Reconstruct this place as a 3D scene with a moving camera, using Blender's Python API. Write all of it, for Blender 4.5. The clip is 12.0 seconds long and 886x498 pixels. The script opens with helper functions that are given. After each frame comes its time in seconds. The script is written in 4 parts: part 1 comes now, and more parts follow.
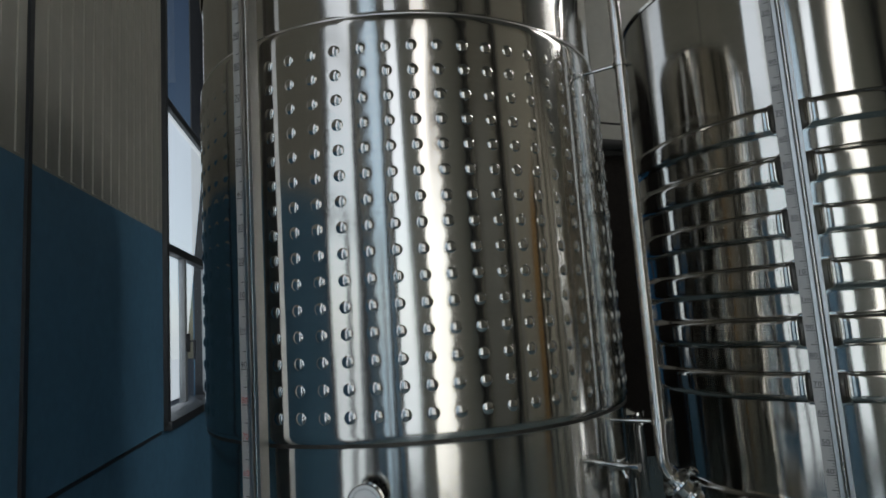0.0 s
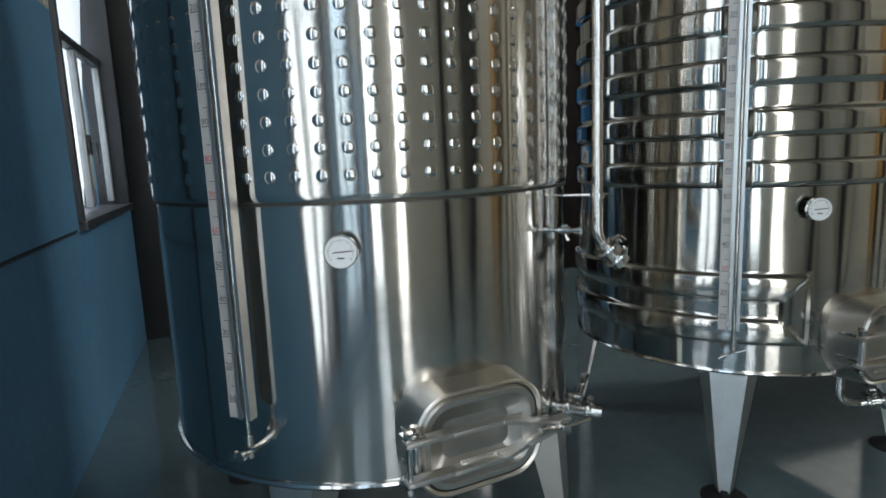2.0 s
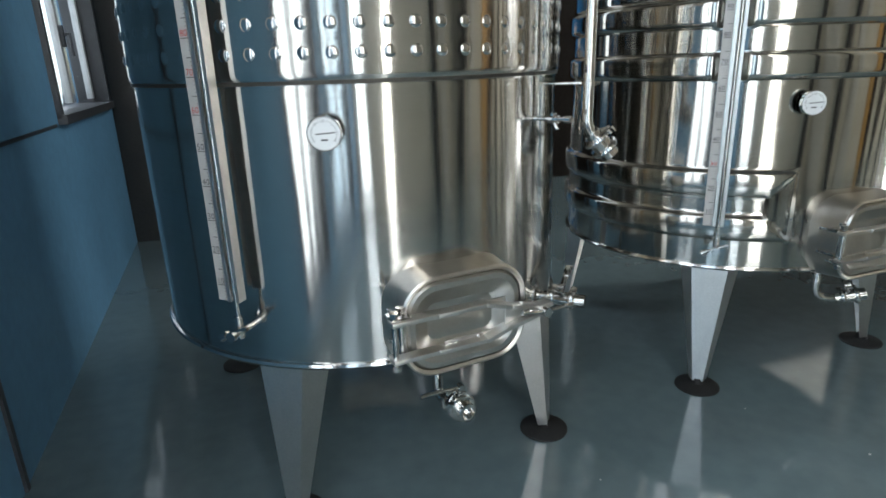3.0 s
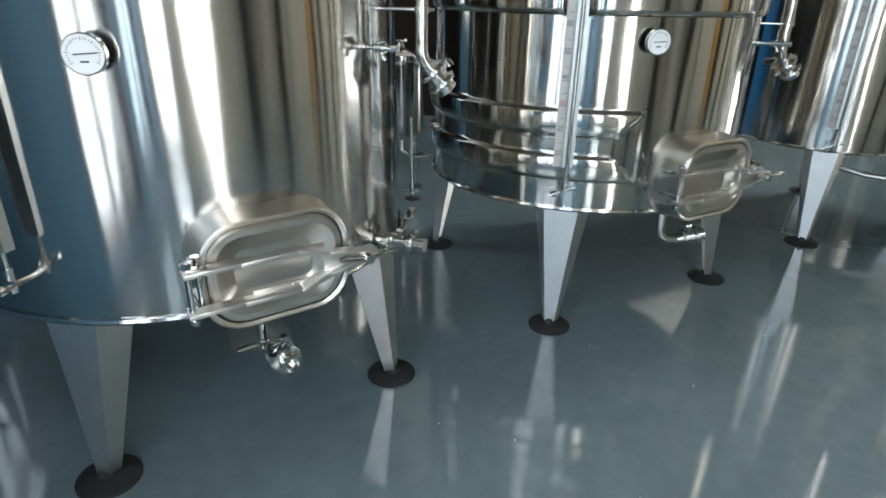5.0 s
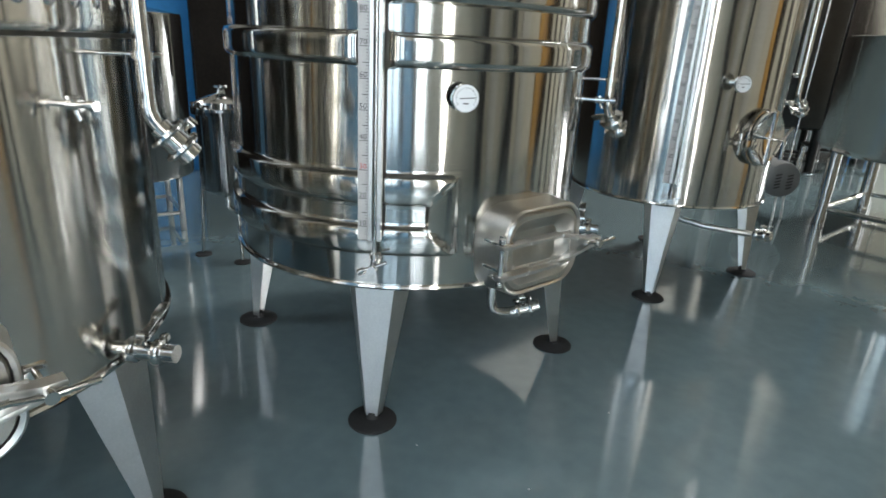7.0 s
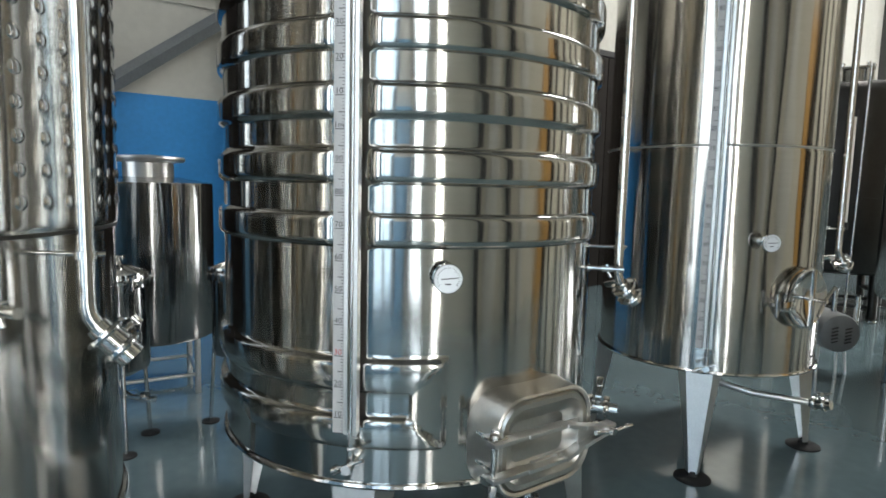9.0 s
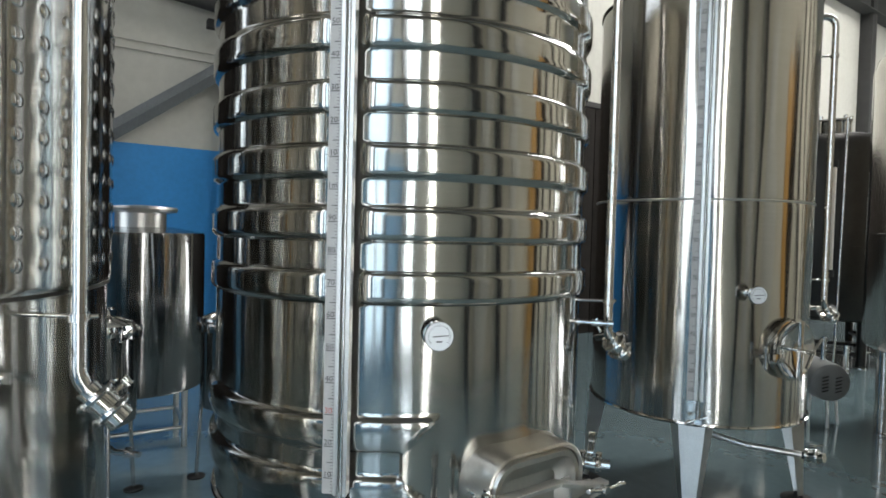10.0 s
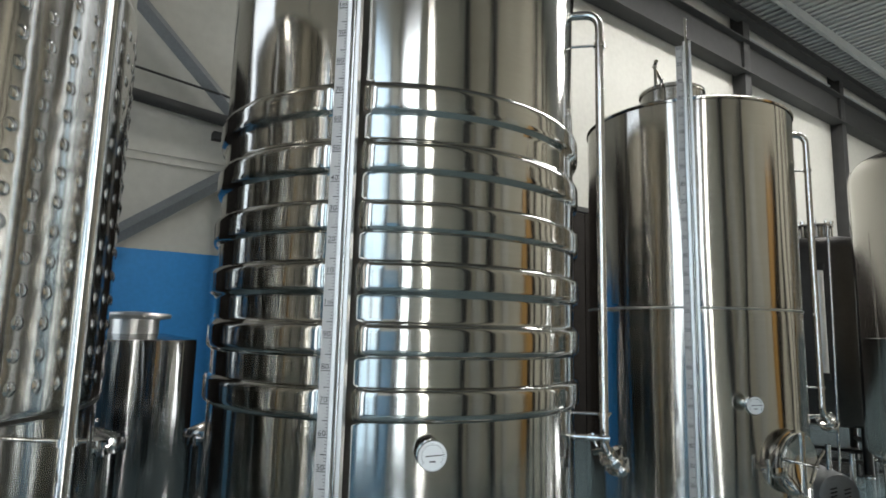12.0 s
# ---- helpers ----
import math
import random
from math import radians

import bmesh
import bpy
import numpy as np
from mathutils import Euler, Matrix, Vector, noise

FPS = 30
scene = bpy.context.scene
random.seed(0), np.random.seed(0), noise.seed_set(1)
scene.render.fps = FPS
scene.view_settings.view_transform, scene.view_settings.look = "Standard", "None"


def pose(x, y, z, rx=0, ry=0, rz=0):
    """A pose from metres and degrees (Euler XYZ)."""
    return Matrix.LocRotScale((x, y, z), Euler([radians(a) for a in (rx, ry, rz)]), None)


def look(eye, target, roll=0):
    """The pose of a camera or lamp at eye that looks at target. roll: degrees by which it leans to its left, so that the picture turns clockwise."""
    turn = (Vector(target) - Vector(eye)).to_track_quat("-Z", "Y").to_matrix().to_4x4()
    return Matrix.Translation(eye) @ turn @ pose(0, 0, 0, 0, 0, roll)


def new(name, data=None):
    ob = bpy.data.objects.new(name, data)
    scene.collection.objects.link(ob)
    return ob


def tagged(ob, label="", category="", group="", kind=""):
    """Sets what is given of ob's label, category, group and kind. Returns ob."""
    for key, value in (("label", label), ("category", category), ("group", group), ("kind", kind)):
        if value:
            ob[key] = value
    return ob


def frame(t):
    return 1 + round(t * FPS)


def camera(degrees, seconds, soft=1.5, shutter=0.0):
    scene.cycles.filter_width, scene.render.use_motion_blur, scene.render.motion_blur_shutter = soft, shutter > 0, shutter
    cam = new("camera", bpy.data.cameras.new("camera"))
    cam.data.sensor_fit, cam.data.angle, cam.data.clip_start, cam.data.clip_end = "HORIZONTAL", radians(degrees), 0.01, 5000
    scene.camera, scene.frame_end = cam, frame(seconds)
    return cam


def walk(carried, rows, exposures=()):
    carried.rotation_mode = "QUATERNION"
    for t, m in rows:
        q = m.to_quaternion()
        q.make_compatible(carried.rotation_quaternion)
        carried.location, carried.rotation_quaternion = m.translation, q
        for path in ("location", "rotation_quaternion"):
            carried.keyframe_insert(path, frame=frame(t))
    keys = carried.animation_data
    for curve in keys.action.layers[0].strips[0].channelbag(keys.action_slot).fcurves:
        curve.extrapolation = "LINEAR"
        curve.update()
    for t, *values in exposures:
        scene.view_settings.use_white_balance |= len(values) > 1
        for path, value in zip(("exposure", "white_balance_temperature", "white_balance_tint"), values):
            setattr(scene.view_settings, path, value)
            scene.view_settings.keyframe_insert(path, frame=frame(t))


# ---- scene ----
cam = camera(73.9, 12.0, soft=1.7)
# seconds, x, y, z, yaw, pitch, roll
ROWS = [
    (0, -1.679, -1.860, 1.760, -10.48, 7.04, -3.81),
    (0.5, -1.814, -1.817, 1.630, -16.73, 7.18, -3.66),
    (1, -1.874, -1.821, 1.620, -18.92, 2.40, -3.05),
    (1.5, -1.886, -1.866, 1.584, -18.61, -2.43, -2.84),
    (2, -1.898, -1.844, 1.559, -19.46, -9.02, -2.29),
    (2.5, -1.883, -1.873, 1.511, -19.35, -13.73, -2.17),
    (3, -1.887, -1.863, 1.477, -19.91, -17.42, -1.76),
    (5, -1.576, -1.867, 1.450, -28.65, -23.52, 1.11),
    (5.5, -1.483, -1.842, 1.424, -34.82, -22.75, 2.55),
    (6, -1.360, -1.830, 1.431, -38.23, -21.63, 3.14),
    (6.5, -1.215, -1.741, 1.439, -40.17, -20.90, 3.42),
    (8.5, -0.764, -1.652, 1.566, -35.43, -9.07, 1.55),
    (9, -0.765, -1.653, 1.575, -34.32, -5.99, 1.37),
    (9.5, -0.779, -1.668, 1.601, -34.56, -4.16, 1.40),
    (10, -0.779, -1.671, 1.620, -35.09, -1.70, 1.44),
    (10.5, -0.803, -1.679, 1.633, -35.24, 0.52, 1.48),
    (11, -0.806, -1.689, 1.654, -35.12, 2.72, 1.41),
    (11.5, -0.808, -1.699, 1.667, -35.20, 4.72, 1.40),
    (12, -0.803, -1.706, 1.674, -35.45, 7.86, 1.38),
]
EXPOSURES = [(0.0, -1.8), (1.0, -1.3), (2.0, -0.75), (3.0, -0.3), (5.0, -0.05), (6.5, 0.05), (8.5, -0.02), (12.0, -0.42)]
walk(cam, [(t, pose(x, y, z, 90 + pitch, 0, yaw) @ pose(0, 0, 0, 0, 0, roll)) for t, x, y, z, yaw, pitch, roll in ROWS], EXPOSURES)

# ---- world and light ----
world = bpy.data.worlds.new("sky_world")
scene.world = world
world.use_nodes = True
wn = world.node_tree.nodes
sky = wn.new("ShaderNodeTexSky")
sky.sky_type, sky.sun_disc = "NISHITA", False
sky.sun_elevation, sky.sun_rotation = radians(48), radians(200)
world.node_tree.links.new(sky.outputs[0], wn["Background"].inputs[0])
wn["Background"].inputs[1].default_value = 0.12


def lamp(name, at, target, w, h, power, colour):
    data = bpy.data.lights.new(name, "AREA")
    data.shape, data.size, data.size_y, data.energy, data.color = "RECTANGLE", w, h, power, colour
    ob = new(name, data)
    ob.matrix_world = look(at, target)
    return tagged(ob, kind="structure")


LEFT, BACK, FRONT, RIGHT, TOP, DADO = -2.75, 5.0, -4.5, 24.0, 9.4, 2.43
EAST_WINDOWS = (15.2, 18.4)
SKYBLUE = (0.87, 0.935, 1.0)
lamp("window_light", (LEFT - 0.12, 2.95, 3.2), (5, 2.95, 2.4), 1.7, 3.9, 50, SKYBLUE)
lamp("window_light", (LEFT - 0.12, -1.55, 2.7), (5, -1.55, 2.2), 0.95, 4.8, 48, SKYBLUE)
lamp("window_light", (LEFT - 0.12, -3.0, 2.6), (5, -3.0, 2.2), 1.25, 4.4, 44, (0.62, 0.82, 1.0))
lamp("window_light", (-2.25, FRONT - 0.12, 2.8), (-2.25, 5, 2.3), 0.7, 5.1, 56, SKYBLUE)
lamp("doorway_light", (-1.0, FRONT - 0.12, 2.7), (-1.0, 5, 2.2), 0.5, 5.2, 58, (1.0, 0.97, 0.92))
for wx in EAST_WINDOWS:
    lamp("window_light", (wx, FRONT - 0.12, 2.4), (wx, 5, 1.6), 1.2, 3.6, 115, (0.95, 0.98, 1.0))
lamp("gateway_light", (RIGHT + 0.12, -2.0, 2.3), (0, -2.0, 1.6), 3.8, 4.4, 600, (0.97, 0.99, 1.0))
# Unseen overhead lamp, added to brighten the floor and south wall.
lamp("added_fill_lamp", (11.2, 0.9, TOP - 0.02), (11.2, 0.9, 0), 11.0, 2.0, 2700, (1.0, 0.99, 0.97))

# ---- materials ----


def material(name, colour, rough=0.5, metal=0.0, vary=0.12, scale=6.0, bump=0.0, bump_scale=60.0, stretch=(1, 1, 1), coat=0.0, rough_vary=0.0):
    m = bpy.data.materials.new(name)
    m.use_nodes = True
    n, l = m.node_tree.nodes, m.node_tree.links
    b = n["Principled BSDF"]
    b.inputs["Roughness"].default_value, b.inputs["Metallic"].default_value = rough, metal
    b.inputs["Coat Weight"].default_value, b.inputs["Coat Roughness"].default_value = coat, 0.08
    co = n.new("ShaderNodeTexCoord")
    mp = n.new("ShaderNodeMapping")
    mp.inputs["Scale"].default_value = stretch
    l.new(co.outputs["Object"], mp.inputs[0])
    big, fine = n.new("ShaderNodeTexNoise"), n.new("ShaderNodeTexNoise")
    big.inputs["Scale"].default_value, fine.inputs["Scale"].default_value = scale, scale * 9
    big.inputs["Detail"].default_value = 5
    l.new(mp.outputs[0], big.inputs[0]), l.new(mp.outputs[0], fine.inputs[0])
    add = n.new("ShaderNodeMath")
    add.operation = "ADD"
    l.new(big.outputs[0], add.inputs[0]), l.new(fine.outputs[0], add.inputs[1])
    ramp = n.new("ShaderNodeMapRange")
    ramp.inputs[1].default_value, ramp.inputs[2].default_value = 0.6, 1.4
    ramp.inputs[3].default_value, ramp.inputs[4].default_value = 1 - vary, 1 + vary
    l.new(add.outputs[0], ramp.inputs[0])
    mix = n.new("ShaderNodeVectorMath")
    mix.operation = "SCALE"
    mix.inputs[0].default_value = colour
    l.new(ramp.outputs[0], mix.inputs["Scale"])
    l.new(mix.outputs[0], b.inputs["Base Color"])
    if rough_vary:
        rr = n.new("ShaderNodeMapRange")
        rr.inputs[1].default_value, rr.inputs[2].default_value = 0.35, 0.65
        rr.inputs[3].default_value, rr.inputs[4].default_value = max(0.02, rough - rough_vary), rough + rough_vary
        l.new(big.outputs[0], rr.inputs[0]), l.new(rr.outputs[0], b.inputs["Roughness"])
    if bump:
        bn, bt = n.new("ShaderNodeBump"), n.new("ShaderNodeTexNoise")
        bt.inputs["Scale"].default_value, bt.inputs["Detail"].default_value = bump_scale, 4
        bn.inputs["Strength"].default_value, bn.inputs["Distance"].default_value = bump, 0.01
        l.new(mp.outputs[0], bt.inputs[0]), l.new(bt.outputs[0], bn.inputs["Height"])
        l.new(bn.outputs[0], b.inputs["Normal"])
    return m


def steel(name, colour, rough, aniso, wave, wave_scale, grain):
    """Brushed stainless sheet: the brushing runs round the vessel, the sheet is a little wavy."""
    m = material(name, colour, rough, 1.0, 0.05, 3.0, stretch=(1, 1, 30 * grain + 1))
    n, l = m.node_tree.nodes, m.node_tree.links
    b = n["Principled BSDF"]
    b.inputs["Anisotropic"].default_value = aniso
    tan = n.new("ShaderNodeTangent")
    tan.direction_type, tan.axis = "RADIAL", "Z"
    l.new(tan.outputs[0], b.inputs["Tangent"])
    b.inputs["Anisotropic Rotation"].default_value = 0.25
    co = n.new("ShaderNodeTexCoord")
    mp = n.new("ShaderNodeMapping")
    mp.inputs["Scale"].default_value = (1, 1, 0.10)
    w = n.new("ShaderNodeTexNoise")
    w.inputs["Scale"].default_value, w.inputs["Detail"].default_value = wave_scale, 1.2
    bn = n.new("ShaderNodeBump")
    bn.inputs["Strength"].default_value, bn.inputs["Distance"].default_value = wave, 0.02
    l.new(co.outputs["Object"], mp.inputs[0]), l.new(mp.outputs[0], w.inputs[0])
    l.new(w.outputs[0], bn.inputs["Height"]), l.new(bn.outputs[0], b.inputs["Normal"])
    return m


STEEL = steel("brushed_stainless", (0.60, 0.58, 0.545), 0.135, 0.85, 0.42, 5.5, 1)
JACKET = steel("rolled_stainless_jacket", (0.58, 0.565, 0.53), 0.115, 0.80, 0.25, 6.5, 1)
SATIN = material("satin_stainless", (0.68, 0.67, 0.65), 0.33, 1.0, 0.08, 14, 0.012, 160)
BRUSHED = material("brushed_plate", (0.60, 0.58, 0.54), 0.30, 1.0, 0.07, 10, 0.012, 120)
POLISH = material("polished_stainless", (0.66, 0.65, 0.63), 0.10, 1.0, 0.04, 20)
WELD = material("dark_weld_seam", (0.10, 0.095, 0.085), 0.45, 0.9, 0.3, 40, 0.2, 200)
RUBBER = material("black_rubber", (0.012, 0.0125, 0.013), 0.75, 0.0, 0.3, 20, 0.2, 150)
BOARD = material("gauge_enamel", (0.44, 0.435, 0.42), 0.35, 0.0, 0.06, 15)
INK = material("black_ink", (0.03, 0.03, 0.03), 0.5)
RED = material("red_ink", (0.45, 0.05, 0.04), 0.5)
FACE = material("dial_white", (0.78, 0.80, 0.80), 0.3, 0.0, 0.03, 20)
EPOXY = material("grey_blue_epoxy", (0.122, 0.172, 0.186), 0.085, 0.0, 0.12, 1.3, 0.010, 9, coat=0.8, rough_vary=0.045)
TEAL = material("teal_wall_paint", (0.095, 0.235, 0.370), 0.5, 0.0, 0.12, 2.2, 0.10, 30)
BLUE = material("blue_wall_paint", (0.030, 0.25, 0.60), 0.5, 0.0, 0.10, 2.2, 0.10, 30)
CREAM = material("cream_wall_sheet", (0.50, 0.49, 0.44), 0.55, 0.0, 0.08, 1.2, 0.06, 20)
GREIGE = material("greige_wall_sheet", (0.42, 0.41, 0.36), 0.55, 0.0, 0.10, 1.2, 0.06, 20)
KHAKI = material("khaki_plaster", (0.50, 0.47, 0.385), 0.7, 0.0, 0.10, 1.0, 0.12, 18)
ROOF = material("roof_sheet", (0.36, 0.37, 0.36), 0.6, 0.0, 0.10, 2.0)
BEAM = material("dark_grey_steel_paint", (0.030, 0.030, 0.029), 0.7, 0.0, 0.2, 5, 0.05, 60)
BRACE = material("grey_steel_paint", (0.17, 0.18, 0.185), 0.5, 0.0, 0.15, 5, 0.05, 60)
FRAME = material("dark_window_frame", (0.035, 0.040, 0.046), 0.4, 0.0, 0.2, 12)
ALU = material("pale_aluminium_frame", (0.45, 0.48, 0.50), 0.35, 0.3, 0.1, 12)
OCHRE = material("ochre_door_paint", (0.46, 0.25, 0.06), 0.45, 0.0, 0.15, 3, 0.05, 20)
BROWN = material("matte_near_black_brown", (0.016, 0.013, 0.011), 0.85, 0.0, 0.3, 4, 0.15, 30)
# Sheen cut low so the added backing leaves stay black.
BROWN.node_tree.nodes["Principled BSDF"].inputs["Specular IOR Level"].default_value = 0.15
MOTOR = material("grey_motor_enamel", (0.16, 0.165, 0.165), 0.4, 0.2, 0.12, 12, 0.06, 90)
PALE = material("pale_plastic", (0.42, 0.44, 0.45), 0.5, 0.0, 0.1, 20)
# Ordinary stainless, darkened in colour for vessels that stand in shade.
SHADED_STEEL = steel("stainless_with_shade", (0.30, 0.30, 0.295), 0.14, 0.85, 0.5, 9.0, 1)
# Stainless with the far tanks' deep shade put into its base colour.
DEEP_SHADE_STEEL = material("stainless_with_deep_shade", (0.05, 0.048, 0.046), 0.38, 1.0, 0.12, 6)

GLASS = bpy.data.materials.new("window_glass")
GLASS.use_nodes = True
gb = GLASS.node_tree.nodes["Principled BSDF"]
gb.inputs["Transmission Weight"].default_value, gb.inputs["Roughness"].default_value, gb.inputs["IOR"].default_value = 1.0, 0.02, 1.1
gb.inputs["Base Color"].default_value = (0.93, 0.97, 0.98, 1)

# ---- mesh helpers ----


def finish(bm, name, sharp=32):
    bmesh.ops.recalc_face_normals(bm, faces=bm.faces)
    me = bpy.data.meshes.new(name)
    bm.to_mesh(me)
    bm.free()
    me.shade_smooth()
    me.set_sharp_from_angle(angle=radians(sharp))
    return me


def part(name, bm, mat, parent=None, label="", kind="", sharp=32):
    me = finish(bm, name, sharp) if isinstance(bm, bmesh.types.BMesh) else bm
    if not me.materials:
        me.materials.append(mat)
    ob = new(name, me)
    ob.parent = parent
    return tagged(ob, label=label, kind=kind)


def thing(name, at, label, category, group="", turn=0.0):
    ob = new(name)
    ob.empty_display_size = 0.1
    ob.matrix_basis = pose(*at, 0, 0, turn)
    return tagged(ob, label, category, group)


def box(bm, size, m=Matrix(), bevel=0.0):
    made = bmesh.ops.create_cube(bm, size=1.0, matrix=m @ Matrix.Diagonal((*size, 1)))
    if bevel:
        edges = {e for v in made["verts"] for e in v.link_edges}
        bmesh.ops.bevel(bm, geom=list(edges), offset=bevel, segments=2, affect="EDGES", profile=0.6)
    return bm


def slab(x0, x1, y0, y1, z0, z1, bevel=0.0, bm=None):
    return box(bm or bmesh.new(), (x1 - x0, y1 - y0, z1 - z0), Matrix.Translation(((x0 + x1) / 2, (y0 + y1) / 2, (z0 + z1) / 2)), bevel)


def lathe(bm, profile, m=Matrix(), seg=48, start=0.0, sweep=360.0):
    """Turns a profile of (radius, height) round z."""
    full = sweep >= 359.9
    count = seg if full else seg + 1
    rings = []
    for k in range(count):
        a = radians(start + sweep * k / seg)
        rings.append([bm.verts.new(m @ Vector((max(r, 0.0004) * math.cos(a), max(r, 0.0004) * math.sin(a), z))) for r, z in profile])
    for k in range(seg):
        a, b = rings[k], rings[(k + 1) % count]
        for i in range(len(profile) - 1):
            bm.faces.new((a[i], b[i], b[i + 1], a[i + 1]))
    return bm


def rod(bm, p, q, r, r2=None, seg=14):
    p, q = Vector(p), Vector(q)
    d = q - p
    m = Matrix.Translation((p + q) / 2) @ d.to_track_quat("Z", "Y").to_matrix().to_4x4()
    bmesh.ops.create_cone(bm, cap_ends=True, segments=seg, radius1=r, radius2=r if r2 is None else r2, depth=d.length, matrix=m)
    return bm


def sweep(bm, path, r, seg=12):
    """A round pipe along a path."""
    path = [Vector(p) for p in path]
    rings, side = [], None
    for i, p in enumerate(path):
        d = (path[min(i + 1, len(path) - 1)] - path[max(i - 1, 0)]).normalized()
        if side is None:
            side = d.orthogonal().normalized()
        side = (side - d * side.dot(d)).normalized()
        up = d.cross(side)
        rings.append([bm.verts.new(p + (side * math.cos(a) + up * math.sin(a)) * r) for a in [2 * math.pi * k / seg for k in range(seg)]])
    for a, b in zip(rings, rings[1:]):
        for k in range(seg):
            bm.faces.new((a[k], a[(k + 1) % seg], b[(k + 1) % seg], b[k]))
    bm.faces.new(rings[0]), bm.faces.new(rings[-1])
    return bm


def bend(p, corner, q, r, steps=6):
    """Points of a rounded corner of a pipe."""
    p, c, q = Vector(p), Vector(corner), Vector(q)
    a, b = c + (p - c).normalized() * r, c + (q - c).normalized() * r
    return [(a * (1 - s) ** 2 + c * 2 * s * (1 - s) + b * s ** 2) for s in [k / steps for k in range(steps + 1)]]


def ring_rect(w, h, r, z, n=7):
    """Corner points of a rounded rectangle in the plane z, w wide (x) and h high (y)."""
    pts = []
    for cx, cy, a0 in ((w / 2 - r, h / 2 - r, 0), (-w / 2 + r, h / 2 - r, 90), (-w / 2 + r, -h / 2 + r, 180), (w / 2 - r, -h / 2 + r, 270)):
        for k in range(n):
            a = radians(a0 + 90 * k / (n - 1))
            pts.append(Vector((cx + r * math.cos(a), cy + r * math.sin(a), z)))
    return pts


def loft(bm, loops, m=Matrix(), cap=True):
    rows = [[bm.verts.new(m @ p) for p in lp] for lp in loops]
    for a, b in zip(rows, rows[1:]):
        for k in range(len(a)):
            bm.faces.new((a[k], a[(k + 1) % len(a)], b[(k + 1) % len(a)], b[k]))
    if cap:
        bm.faces.new(rows[-1])
    return bm


def out(theta, r, z):
    """A frame on a vessel's side: x to the right as seen from outside, y up, z outward."""
    a = radians(theta)
    n = Vector((math.cos(a), math.sin(a), 0))
    t = Vector((-math.sin(a), math.cos(a), 0))
    m = Matrix((t, Vector((0, 0, 1)), n)).transposed().to_4x4()
    return Matrix.Translation(n * r + Vector((0, 0, z))) @ m


def polar(theta, r, z):
    return Vector((r * math.cos(radians(theta)), r * math.sin(radians(theta)), z))


LETTERS = {}


def letters(text):
    """A flat mesh of some characters, 1 unit tall, as vertices and faces."""
    if text not in LETTERS:
        cu = bpy.data.curves.new("letters", "FONT")
        cu.body, cu.size, cu.align_x, cu.resolution_u = text, 1.0, "CENTER", 2
        ob = bpy.data.objects.new("letters", cu)
        me = ob.to_mesh()
        LETTERS[text] = ([v.co.copy() for v in me.vertices], [tuple(p.vertices) for p in me.polygons])
        ob.to_mesh_clear()
        bpy.data.objects.remove(ob), bpy.data.curves.remove(cu)
    return LETTERS[text]


def write(bm, text, m, size):
    pts, faces = letters(text)
    vs = [bm.verts.new(m @ (p * size)) for p in pts]
    for fc in faces:
        bm.faces.new([vs[i] for i in fc])


# ---- setting ----
part("ground", slab(-60, 80, -60, 60, -0.40, -0.14), material("yard_concrete", (0.30, 0.29, 0.27), 0.8, 0, 0.15, 0.6), kind="structure")
part("floor", slab(LEFT, RIGHT, FRONT, BACK, -0.12, 0.0), EPOXY, label="glossy grey-blue epoxy floor", kind="structure")


def wall_with_holes(name, axis, at, thick, a0, a1, z0, z1, holes, mat, label=""):
    """A wall in the plane axis = at, from a0 to a1; holes are (b0, b1, low, high)."""
    bm = bmesh.new()
    cuts = sorted({a0, a1, *[h[0] for h in holes], *[h[1] for h in holes]})
    cuts = [c for c in cuts if a0 <= c <= a1]
    for p, q in zip(cuts, cuts[1:]):
        spans, low = [], z0
        for h in sorted(holes, key=lambda h: h[2]):
            if h[0] <= p and h[1] >= q and h[3] > z0 and h[2] < z1:
                if h[2] > low:
                    spans.append((low, h[2]))
                low = max(low, h[3])
        if low < z1:
            spans.append((low, z1))
        for s, e in spans:
            if axis == "x":
                slab(at - thick, at, p, q, s, e, bm=bm)
            else:
                slab(p, q, min(at, at + thick), max(at, at + thick), s, e, bm=bm)
    return part(name, bm, mat, label=label, kind="structure")


WINDOWS = [(2.08, 3.82, 1.24, 5.2), (-2.05, -1.08, 0.25, 5.2), (-3.65, -2.35, 0.3, 4.9)]
wall_with_holes("wall_west", "x", LEFT, 0.22, FRONT, BACK, -0.12, DADO, WINDOWS, TEAL, "teal-blue painted lower wall")
wall_with_holes("wall_west_upper", "x", LEFT, 0.22, FRONT, BACK, DADO, TOP, WINDOWS, GREIGE, "grey-cream sheet metal upper wall")
wall_with_holes("wall_north", "y", BACK, 0.22, LEFT, RIGHT, -0.12, DADO, [], BLUE, "bright blue painted lower wall")
wall_with_holes("wall_north_upper", "y", BACK, 0.22, LEFT, RIGHT, DADO, TOP, [], CREAM, "pale grey upper wall")
FRONT_HOLES = [(-2.62, -1.9, 0.2, 5.4), (-1.28, -0.72, 0.02, 5.4)] + [(wx - 0.62, wx + 0.62, 0.55, 4.25) for wx in EAST_WINDOWS]
wall_with_holes("wall_south", "y", FRONT, -0.22, LEFT, RIGHT, -0.12, TOP, FRONT_HOLES, KHAKI, "khaki plastered wall")
wall_with_holes("wall_east", "x", RIGHT + 0.22, 0.22, FRONT, BACK, -0.12, TOP, [(-3.9, -0.1, 0.0, 4.5)], KHAKI, "khaki plastered end wall with a gateway")

